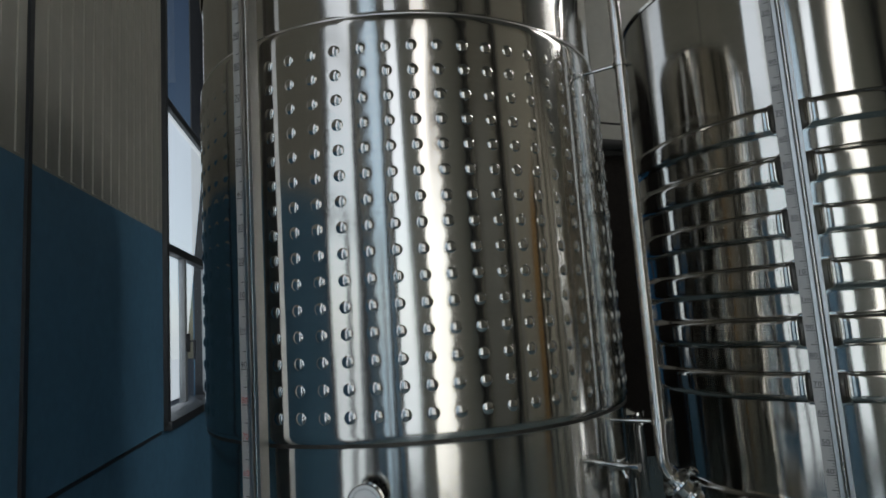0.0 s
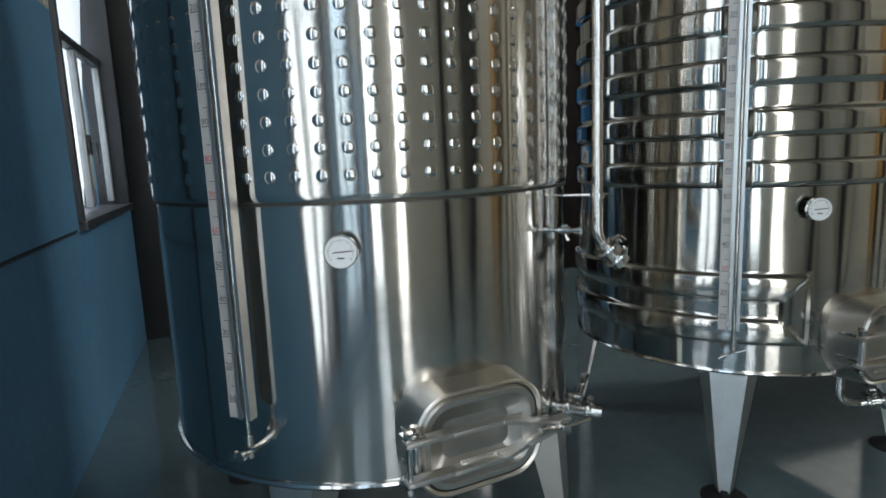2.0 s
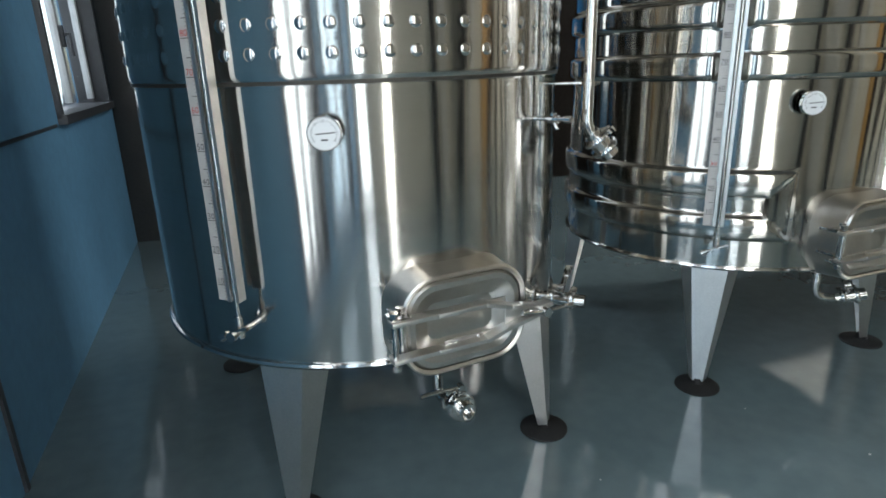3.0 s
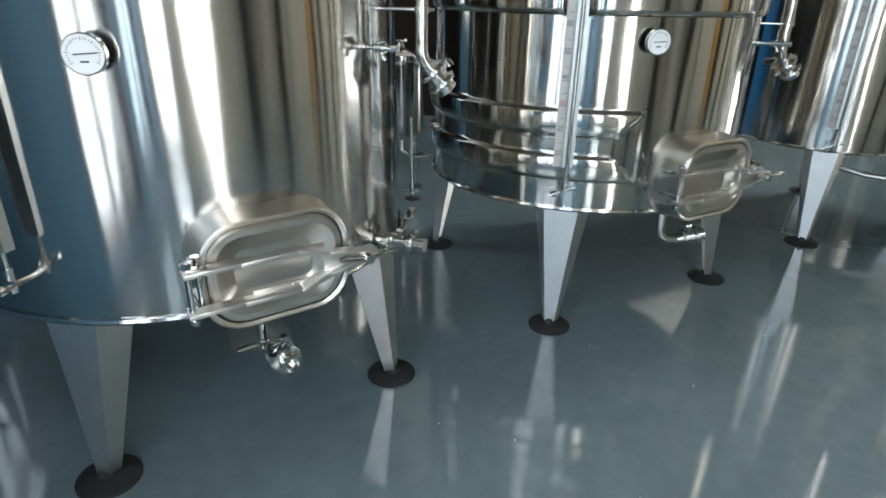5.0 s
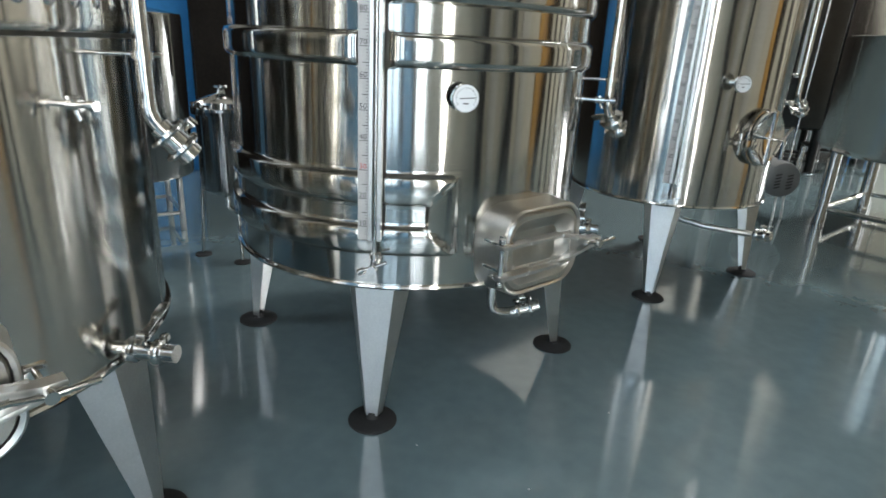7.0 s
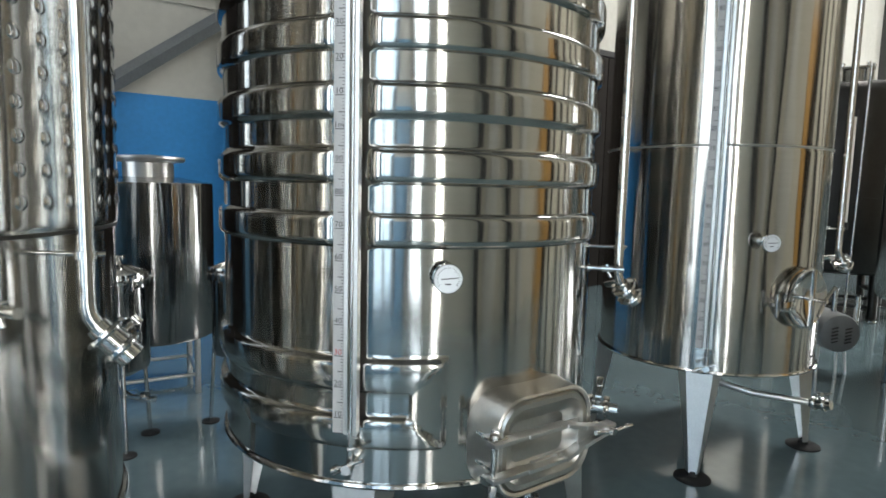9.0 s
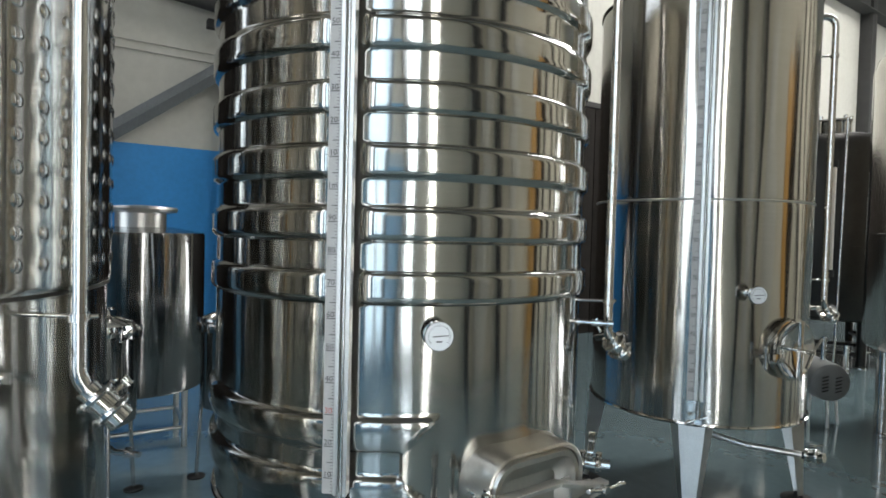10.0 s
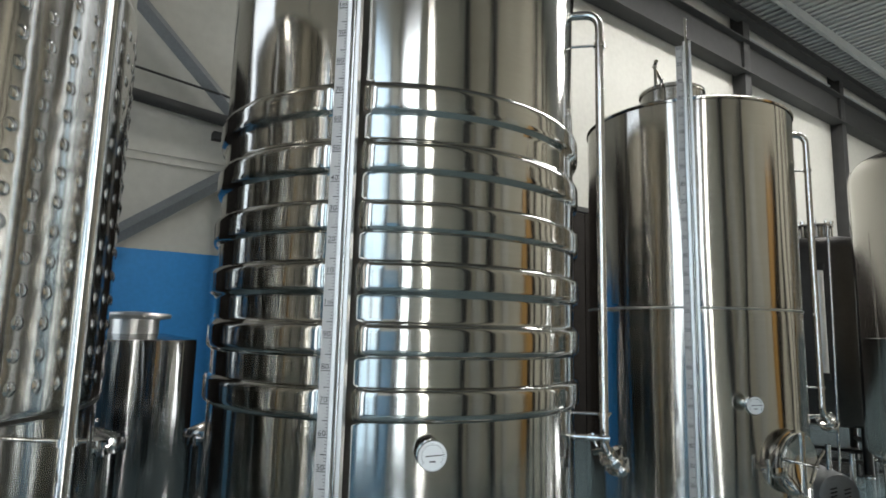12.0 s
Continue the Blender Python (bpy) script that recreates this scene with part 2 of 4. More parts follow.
# upper sheet's standing ribs
bm = bmesh.new()
y = FRONT + 0.1
while y < BACK - 0.1:
    over = any(w[0] - 0.06 < y < w[1] + 0.02 for w in WINDOWS)
    slab(LEFT, LEFT + 0.006, y, y + 0.035, 5.25 if over else DADO + 0.01, TOP - 0.05, bm=bm)
    y += 0.11
part("wall_sheet_ribs", bm, GREIGE, label="corrugation of the upper wall", kind="structure")
part("wall_joint", slab(LEFT, LEFT + 0.006, -0.2, 2.02, 1.205, 1.222), FRAME, kind="structure")
part("trim", slab(LEFT, LEFT + 0.012, 0.40, 0.43, 0.0, TOP - 0.1), FRAME, label="dark vertical joint strip", kind="structure")

# ceiling: sheet roof with purlins
bm = slab(LEFT - 0.22, RIGHT + 0.22, FRONT - 0.22, BACK + 0.22, TOP, TOP + 0.15)
x = LEFT
while x < RIGHT:
    slab(x, x + 0.06, FRONT, BACK, TOP - 0.05, TOP, bm=bm)
    x += 0.24
for yy in (-3.2, -1.4, 0.4, 2.2, 4.0):
    slab(LEFT, RIGHT, yy, yy + 0.09, TOP - 0.27, TOP - 0.052, bm=bm)
part("ceiling", bm, ROOF, label="grey corrugated sheet ceiling with purlins", kind="structure")


def window(name, y0, y1, z0, z1, rows, label):
    """A tall framed window in the west wall, with bars across at the given heights."""
    w = thing(name, (LEFT, (y0 + y1) / 2, z0), label, "window")
    w["kind"] = "structure"
    hw, h = (y1 - y0) / 2, z1 - z0
    bm = bmesh.new()
    for s in (-1, 1):
        slab(-0.20, 0.03, min(s * hw, s * (hw - 0.05)), max(s * hw, s * (hw - 0.05)), 0, h, 0.004, bm)
    slab(-0.20, 0.03, -hw + 0.05, hw - 0.05, h - 0.05, h, 0.004, bm)
    part("window_frame", bm, FRAME, w, "dark metal frame")
    part("window_sill", slab(-0.20, 0.05, -hw, hw, -0.03, 0.025, 0.004), FRAME, w)
    levels = [0.025] + [r - z0 for r in rows] + [h - 0.05]
    for r in rows:
        part("transom", slab(-0.13, -0.06, -hw + 0.05, hw - 0.05, r - z0 - 0.03, r - z0 + 0.03, 0.004), FRAME, w)
    for i, (a, b) in enumerate(zip(levels, levels[1:])):
        a, b = a + 0.03, b - 0.03
        pane = part("pane", slab(-0.102, -0.096, -hw + 0.05, hw - 0.05, a, b), GLASS, w)
        pane.visible_shadow = False
        if i == 0:
            part("mullion", slab(-0.12, -0.07, -0.035, 0.035, a, b, 0.004), ALU, w, "pale aluminium mullion")
            bm = slab(-0.07, -0.045, -0.02, 0.02, 0.42, 0.56, 0.004)
            rod(bm, (-0.05, 0, 0.5), (-0.01, 0, 0.5), 0.008)
            slab(-0.02, -0.005, -0.012, 0.012, 0.36, 0.51, 0.004, bm)
            part("window_handle", bm, FRAME, w, "dark window handle")
            for s in (-1, 1):
                part("sash_stile", slab(-0.125, -0.075, min(s * (hw - 0.05), s * (hw - 0.10)), max(s * (hw - 0.05), s * (hw - 0.10)), a, b, 0.004), ALU, w)
    return w


window("window_1", 2.08, 3.82, 1.24, 5.2, [2.40, 3.46], "tall dark-framed window with three rows of panes")
window("window_2", -2.05, -1.08, 0.25, 5.2, [2.40, 3.46], "narrow dark-framed window")
window("window_7", -3.65, -2.35, 0.3, 4.9, [2.40], "dark-framed window showing pale sky")


def front_opening(name, x0, x1, z0, z1, bars, label):
    w = thing(name, ((x0 + x1) / 2, FRONT, z0), label, "window")
    w["kind"] = "structure"
    hw, h = (x1 - x0) / 2, z1 - z0
    bm = bmesh.new()
    for s in (-1, 1):
        slab(min(s * hw, s * (hw - 0.05)), max(s * hw, s * (hw - 0.05)), -0.20, 0.03, 0, h, 0.004, bm)
    slab(-hw + 0.05, hw - 0.05, -0.20, 0.03, h - 0.05, h, 0.004, bm)
    slab(-hw + 0.05, hw - 0.05, -0.20, 0.03, 0, 0.04, 0.004, bm)
    part("window_frame", bm, FRAME, w)
    for k in range(1, bars):
        xx = -hw + 2 * hw * k / bars
        part("mullion", slab(xx - 0.03, xx + 0.03, -0.14, -0.06, 0.04, h - 0.05, 0.004), FRAME, w)
    pane = part("pane", slab(-hw + 0.05, hw - 0.05, -0.102, -0.096, 0.04, h - 0.05), GLASS, w)
    pane.visible_shadow = False


front_opening("window_3", -2.62, -1.9, 0.2, 5.4, 1, "tall narrow window")
front_opening("door_1", -1.28, -0.72, 0.02, 5.4, 1, "tall glazed door")
for wx in EAST_WINDOWS:
    front_opening("window_4", wx - 0.62, wx + 0.62, 0.55, 4.25, 2, "tall two-light window")
# Unseen columns, added for dark upright streaks in the tanks' reflections.
for xx in (0.9, 2.6, 7.9, 10.5, 13.1):
    tagged(part("steel_column", slab(xx - 0.13, xx + 0.13, FRONT + 0.002, FRONT + 0.26, 0, TOP - 0.3, 0.01), BEAM), "dark painted steel column against the wall", "column", "wall columns", "structure")
# Cream strips out of view, added to give the steel pale streaks.
for xx in (1.35, 3.3):
    part("streak_panel", slab(xx, xx + 0.55, FRONT + 0.002, FRONT + 0.05, 0.0, 4.2, 0.006), CREAM, label="unseen cream panel added for pale reflected streaks", kind="structure")
part("door_2", slab(5.2, 5.95, FRONT, FRONT + 0.06, 0, 3.9, 0.006), OCHRE, label="tall ochre painted door", kind="structure")
part("door_4", slab(5.96, 6.75, FRONT, FRONT + 0.06, 0, 4.3, 0.006), BROWN, label="dark brown door leaf", kind="structure")

# Surround for the added overhead lamp; the ceiling has no opening there.
sk = thing("fill_lamp_surround", (11.2, 0.9, TOP), "unseen roof light added for fill light", "roof light")
sk["kind"] = "structure"
bm = slab(-5.5, 5.5, -1.16, -1.10, -0.07, -0.003)
slab(-5.5, 5.5, 1.10, 1.16, -0.07, -0.003, bm=bm)
part("window_frame", bm, ROOF, sk)

# steelwork on the back wall


def i_beam(name, p, q, depth, width, mat, label):
    """A rolled beam from p to q: two flanges and a web."""
    p, q = Vector(p), Vector(q)
    d = q - p
    m = Matrix.Translation((p + q) / 2) @ d.to_track_quat("X", "Z").to_matrix().to_4x4()
    n = d.length
    bm = box(bmesh.new(), (n, 0.02, depth - 0.03), m)
    box(bm, (n, width, 0.025), m @ Matrix.Translation((0, 0, depth / 2 - 0.0125)))
    box(bm, (n, width, 0.025), m @ Matrix.Translation((0, 0, -depth / 2 + 0.0125)))
    return tagged(part(name, bm, mat), label, "steel beam", kind="structure")


i_beam("crane_beam", (2.9, BACK - 0.22, 8.02), (RIGHT, BACK - 0.22, 8.02), 0.78, 0.34, BEAM, "long dark steel beam along the wall")
i_beam("eaves_beam", (2.9, BACK - 0.30, 9.0), (RIGHT, BACK - 0.30, 9.0), 0.22, 0.24, BEAM, "dark steel eaves beam under the roof")
for zz in (8.72, 8.80):
    tagged(part("conduit", rod(bmesh.new(), (12.35, BACK - 0.06, zz), (RIGHT, BACK - 0.06, zz), 0.022, seg=10), PALE), "pale conduit along the eaves", "conduit", "eaves conduits", "structure")
for xx in (12.2, 17.4, 22.5):
    m = slab(xx - 0.14, xx + 0.14, BACK - 0.3, BACK - 0.002, 0, TOP - 0.3, 0.01)
    tagged(part("steel_column", m, BEAM), "dark painted steel column against the wall", "column", "wall columns", "structure")
tagged(part("steel_column", slab(LEFT + 0.002, LEFT + 0.20, 3.98, 4.22, 0, TOP - 0.3, 0.01), BEAM), "dark grey steel column beside the window", "column", "wall columns", "structure")
tagged(part("wall_brace", rod(bmesh.new(), (-0.75, 4.85, 2.05), (1.35, 4.85, 3.62), 0.085, seg=4), BRACE), "diagonal grey steel wall brace", "steel brace", "wall braces", "structure")
tagged(part("wall_brace", rod(bmesh.new(), (-0.35, 4.85, 5.25), (1.35, 4.85, 3.62), 0.085, seg=4), BRACE), "diagonal grey steel wall brace", "steel brace", "wall braces", "structure")
tagged(part("wall_strut", rod(bmesh.new(), (-2.74, 4.84, 4.22), (2.9, 4.84, 3.74), 0.065, seg=18), BEAM), "black round steel strut", "steel strut", kind="structure")
tagged(part("wall_cable", rod(bmesh.new(), (-2.74, 4.78, 4.52), (2.9, 4.78, 3.98), 0.014, seg=8), BEAM), "thin black tie rod", "tie rod", kind="structure")
# Near-black leaves, added so the back of the hall reads dark.
gate = thing("dark_backing", (0.95, BACK - 0.05, 0), "added near-black leaves that darken the back wall", "gate")
gate["kind"] = "structure"
for k in range(7):
    part("leaf", slab(2.95 * k, 2.95 * k + 2.935, -0.045, 0.045, 0.0, 3.7, 0.006), BROWN, gate)
part("backing_rail", slab(-0.2, 20.7, -0.06, 0.045, 3.71, 3.80, 0.006), BEAM, gate)
part("wall_rib", slab(LEFT, 3.0, BACK - 0.02, BACK, 3.36, 3.40), CREAM, kind="structure")
part("wall_rib", slab(LEFT, 3.0, BACK - 0.02, BACK, 3.45, 3.47), CREAM, kind="structure")
tagged(part("junction_box", slab(LEFT + 0.2, LEFT + 0.27, 3.98, 4.12, 1.34, 1.66, 0.008), PALE), "pale plastic box on the steel column", "junction box")
# Near-black panel that fills the corner behind the dimpled tank.
tagged(part("dark_corner_panel", slab(LEFT + 0.21, -0.95, 4.35, 4.45, 0.0, 4.4, 0.004), BROWN), "near-black panel added to fill the corner", "partition", kind="structure")

# ---- vessels ----


def smooth_edge(d, w):
    if d <= 0:
        return 0.0
    s = min(d / w, 1.0)
    return math.sqrt(max(0.0, 1 - (1 - s) ** 2))


def shell(R, z0, z1, relief, fine_from, fine_to, dz):
    """The upright sheet of a vessel as a close grid; relief(theta, z) pushes it outward. Finer between two angles."""
    angles = []
    a = fine_from
    while a < fine_from + 359.99:
        angles.append(a)
        a += 0.8 if a < fine_to else 4.0
    n = int((z1 - z0) / dz)
    zs = [z0 + (z1 - z0) * k / n for k in range(n + 1)]
    verts, faces = [], []
    for a in angles:
        c, s = math.cos(radians(a)), math.sin(radians(a))
        for z in zs:
            r = R + relief(a, z)
            verts.append((r * c, r * s, z))
    m, k = len(angles), n + 1
    for i in range(m):
        j = (i + 1) % m
        for q in range(n):
            faces.append((i * k + q, j * k + q, j * k + q + 1, i * k + q + 1))
    me = bpy.data.meshes.new("shell")
    me.from_pydata(verts, [], faces)
    me.shade_smooth()
    me.set_sharp_from_angle(angle=radians(50))
    return me


def leg(tank, theta, R, z_top, top_w=0.24, low_w=0.075, foot_r=0.098):
    """A tapered leg of folded sheet on a round rubber foot."""
    m = out(theta, R, 0)
    levels = [(z_top + 0.0, top_w, 0.0), (0.035, low_w, 0.03)]
    bm = bmesh.new()
    rows = []
    for z, w, off in levels:
        fw = w * 0.30
        o = [(-w / 2, z, off - w * 0.42), (-fw, z, off + 0.004), (fw, z, off + 0.004), (w / 2, z, off - w * 0.42)]
        i = [(w / 2 - 0.006, z, off - w * 0.42), (fw - 0.003, z, off - 0.004), (-fw + 0.003, z, off - 0.004), (-w / 2 + 0.006, z, off - w * 0.42)]
        rows.append([Vector(p) for p in o + i])
    loft(bm, rows, m)
    bm.faces.new(list(reversed([v for v in bm.verts][:8])))
    lg = part("leg", bm, SATIN, tank, sharp=15)
    bm = lathe(bmesh.new(), [(0.0, 0.0), (foot_r, 0.0), (foot_r, 0.008), (foot_r * 0.85, 0.016), (0.03, 0.020), (0.022, 0.045), (0.0, 0.045)], Matrix.Translation(polar(theta, R + 0.015, 0)), 28)
    part("foot", bm, RUBBER, lg, "round black rubber foot")


def gauge(tank, theta, R, zero, low, high, reds):
    """A level gauge: enamelled centimetre board beside a steel channel with a sight tube. zero: height of mark 0."""
    m = out(theta, R + 0.065, 0)
    z0, z1 = zero + low / 100, zero + high / 100
    g = part("gauge_board", box(bmesh.new(), (0.036, z1 - z0, 0.004), m @ Matrix.Translation((-0.019, (z0 + z1) / 2, 0))), BOARD, tank, "white enamelled centimetre scale")
    bm, red = bmesh.new(), bmesh.new()
    for c in range(low, high + 1):
        z = zero + c / 100
        w = 0.030 if c % 10 == 0 else 0.020 if c % 5 == 0 else 0.008
        box(bm, (w, 0.0022 if c % 5 == 0 else 0.0012, 0.002), m @ Matrix.Translation((-0.002 - w / 2, z, 0.0025)))
        if c % 10 == 0 and c:
            k = c % 100
            text = str(k) if k else "1m"
            write(red if k in reds and c < 100 else bm, text, m @ Matrix.Translation((-0.020, z + 0.004, 0.0036)), 0.026)
    part("scale_printing", bm, INK, g, "", "stuff")
    part("scale_printing", red, RED, g, "red scale numerals", "stuff")
    bm = bmesh.new()
    hz = z1 + 0.02
    for x0, x1, y0, y1 in ((0.002, 0.006, -0.022, 0.010), (0.040, 0.044, -0.022, 0.010), (0.006, 0.040, -0.022, -0.018), (0.006, 0.014, 0.006, 0.010), (0.032, 0.040, 0.006, 0.010)):
        box(bm, (x1 - x0, hz - z0 + 0.0, y1 - y0), m @ Matrix.Translation(((x0 + x1) / 2, (z0 + hz) / 2, (y0 + y1) / 2)))
    part("gauge_channel", bm, SATIN, tank, "steel channel of the level gauge", "stuff")
    part("sight_tube", rod(bmesh.new(), m @ Vector((0.023, z0 - 0.07, 0)), m @ Vector((0.023, hz, 0)), 0.007), POLISH, tank)
    bm = rod(bmesh.new(), m @ Vector((0.023, z0 - 0.05, 0.0)), m @ Vector((0.023, z0 - 0.12, 0.0)), 0.013)
    rod(bm, m @ Vector((0.023, z0 - 0.10, -0.07)), m @ Vector((0.023, z0 - 0.10, 0.035)), 0.011)
    rod(bm, m @ Vector((-0.025, z0 - 0.115, 0.02)), m @ Vector((0.07, z0 - 0.075, 0.02)), 0.007)
    rod(bm, m @ Vector((-0.03, z0 - 0.12, 0.02)), m @ Vector((-0.01, z0 - 0.108, 0.02)), 0.013)
    rod(bm, m @ Vector((0.023, z0 - 0.10, 0.03)), m @ Vector((0.023, z0 - 0.10, 0.046)), 0.016)
    part("gauge_cock", bm, POLISH, tank, "small polished gauge cock")


def thermometer(tank, theta, R, z, reach=0.05, radius=0.048):
    m = out(theta, R, z)
    bm = rod(bmesh.new(), m @ Vector((0, 0, -0.01)), m @ Vector((0, 0, reach - 0.014)), 0.012)
    rod(bm, m @ Vector((0, 0, -0.002)), m @ Vector((0, 0, 0.012)), 0.022)
    lathe(bm, [(0, reach - 0.018), (radius * 0.9, reach - 0.018), (radius, reach - 0.012), (radius, reach + 0.006), (radius * 0.95, reach + 0.009), (radius * 0.92, reach + 0.004), (0.0, reach + 0.004)], m, 40)
    d = part("dial_case", bm, POLISH, tank, "polished dial thermometer case")
    part("dial_face", lathe(bmesh.new(), [(0, reach + 0.0065), (radius * 0.92, reach + 0.0065), (radius * 0.92, reach + 0.0045)], m, 40), FACE, d, "white dial")
    bm = bmesh.new()
    for k in range(25):
        a = radians(215 - 250 * k / 24)
        t = m @ Matrix.Translation((math.cos(a) * radius * 0.72, math.sin(a) * radius * 0.72, reach + 0.0075)) @ Matrix.Rotation(a, 4, "Z")
        box(bm, (radius * (0.16 if k % 4 == 0 else 0.09), 0.0012, 0.001), t)
    box(bm, (radius * 1.1, 0.003, 0.001), m @ Matrix.Translation((0.004, 0.001, reach + 0.009)) @ Matrix.Rotation(radians(4), 4, "Z"))
    box(bm, (radius * 0.4, 0.004, 0.001), m @ Matrix.Translation((0, -radius * 0.35, reach + 0.0075)))
    part("dial_needle", bm, INK, d)


def clamp_valve(tank, m, name, label, handle=(0.0, 1.0), length=0.11, r=0.026, cap=True, swing=-1, flat=True):
    """A butterfly valve along z of m, with clamp collars, a lever and an end cap."""
    bm = lathe(bmesh.new(), [(0, 0), (r * 0.8, 0), (r * 0.8, length * 0.18), (r * 1.35, length * 0.2), (r * 1.45, length * 0.26), (r * 1.35, length * 0.32), (r, length * 0.34), (r, length * 0.62), (r * 1.35, length * 0.64), (r * 1.45, length * 0.7), (r * 1.35, length * 0.76), (r * 0.95, length * 0.78), (r * 0.95, length), (r * (0.9 if cap else 0.7), length), (r * 0.6 if not cap else 0, length if cap else length * 0.8), (0, length if cap else length * 0.8)], m, 28)
    v = part(name, bm, POLISH, tank, label)
    hx, hy = handle
    c = m @ Vector((0, 0, length * 0.48))
    u = (m.to_3x3() @ Vector((hx, hy, 0))).normalized()
    w = m.to_3x3() @ Vector((0, 0, 1))
    side = u.cross(w) * -swing
    bm = rod(bmesh.new(), c, c + u * r * 1.9, 0.008)
    rod(bm, c + u * r * 1.9 - w * 0.012, c + u * r * 1.9 + w * 0.012, 0.013)
    if flat:
        axis = Matrix((side, w, u)).transposed().to_4x4()
        top = c + u * r * 2.1 + side * 0.045
        box(bm, (0.150, 0.022, 0.006), Matrix.Translation(top) @ axis @ Matrix.Rotation(radians(-8), 4, "Y"), 0.002)
        box(bm, (0.060, 0.030, 0.010), Matrix.Translation(top + side * 0.055 + u * 0.010) @ axis @ Matrix.Rotation(radians(-8), 4, "Y"), 0.004)
    else:
        rod(bm, c + u * r * 1.9, c + u * r * 1.9 + side * 0.10, 0.006)
        rod(bm, c + u * r * 1.9 + side * 0.09, c + u * r * 1.7 + side * 0.15, 0.011, 0.008)
    part("lever", bm, POLISH, v)
    bm = bmesh.new()
    for f_ in (0.26, 0.70):
        bm = bmesh.new()
        p = m @ Vector((0, 0, length * f_))
        rod(bm, p + side * r * 1.4 - u * 0.012, p + side * r * 1.4 + u * 0.02, 0.008)
        rod(bm, p + side * r * 1.4 + u * 0.016, p + side * r * 1.4 + u * 0.03, 0.014, seg=6)
        part("clamp_nut", bm, POLISH, v)
    return v


def tap(tank, theta, R, z, length=0.085):
    m = out(theta, R, z)
    bm = rod(bmesh.new(), m @ Vector((0, 0, -0.01)), m @ Vector((0, 0, length)), 0.008)
    rod(bm, m @ Vector((0, 0, length * 0.45)), m @ Vector((0, 0, length * 0.8)), 0.014)
    rod(bm, m @ Vector((0, 0, length * 0.6)), m @ Vector((0, -0.035, length * 0.75)), 0.007)
    rod(bm, m @ Vector((-0.018, 0.016, length * 0.62)), m @ Vector((0.018, 0.016, length * 0.62)), 0.005)
    rod(bm, m @ Vector((0, 0, length)), m @ Vector((0, 0, length + 0.02)), 0.013)
    rod(bm, m @ Vector((0, 0, -0.004)), m @ Vector((0, 0, 0.006)), 0.017)
    part("sample_tap", bm, POLISH, tank, "small polished sampling tap")


def wash_pipe(tank, theta, R, off, z0, z1, clips, r=0.0195, lean=35):
    """The upright washing pipe: out of the top of the side, down, and an angled valve at its foot."""
    p = polar(theta, R + off, 0)
    top = Vector((p.x, p.y, z1))
    path = [polar(theta, R * 0.9, z1)] + bend(polar(theta, R * 0.9, z1), top, (p.x, p.y, z0), 0.07) + [Vector((p.x, p.y, z0 + 0.04))]
    end = Vector((p.x, p.y, z0)) + Vector((0.036, -0.008, -0.040))
    path += bend((p.x, p.y, z0 + 0.2), (p.x, p.y, z0), end, 0.035)
    part("wash_pipe", sweep(bmesh.new(), path, r, 16), POLISH, tank, "polished upright washing pipe")
    for z in clips:
        bm = rod(bmesh.new(), polar(theta, R - 0.01, z), polar(theta, R + off - r, z), 0.006)
        lathe(bm, [(r, -0.009), (r + 0.006, -0.009), (r + 0.006, 0.009), (r, 0.009)], Matrix.Translation((p.x, p.y, z)), 18)
        rod(bm, (p.x + r, p.y - 0.004, z), (p.x + r + 0.02, p.y - 0.004, z), 0.006)
        part("pipe_clip", bm, POLISH, tank)
    d = (end - Vector((p.x, p.y, z0))).normalized()
    m = Matrix.Translation(end - d * 0.03) @ d.to_track_quat("Z", "Y").to_matrix().to_4x4()
    clamp_valve(tank, m, "wash_valve", "polished angled butterfly valve", (0.5, 0.8), 0.11, 0.036)


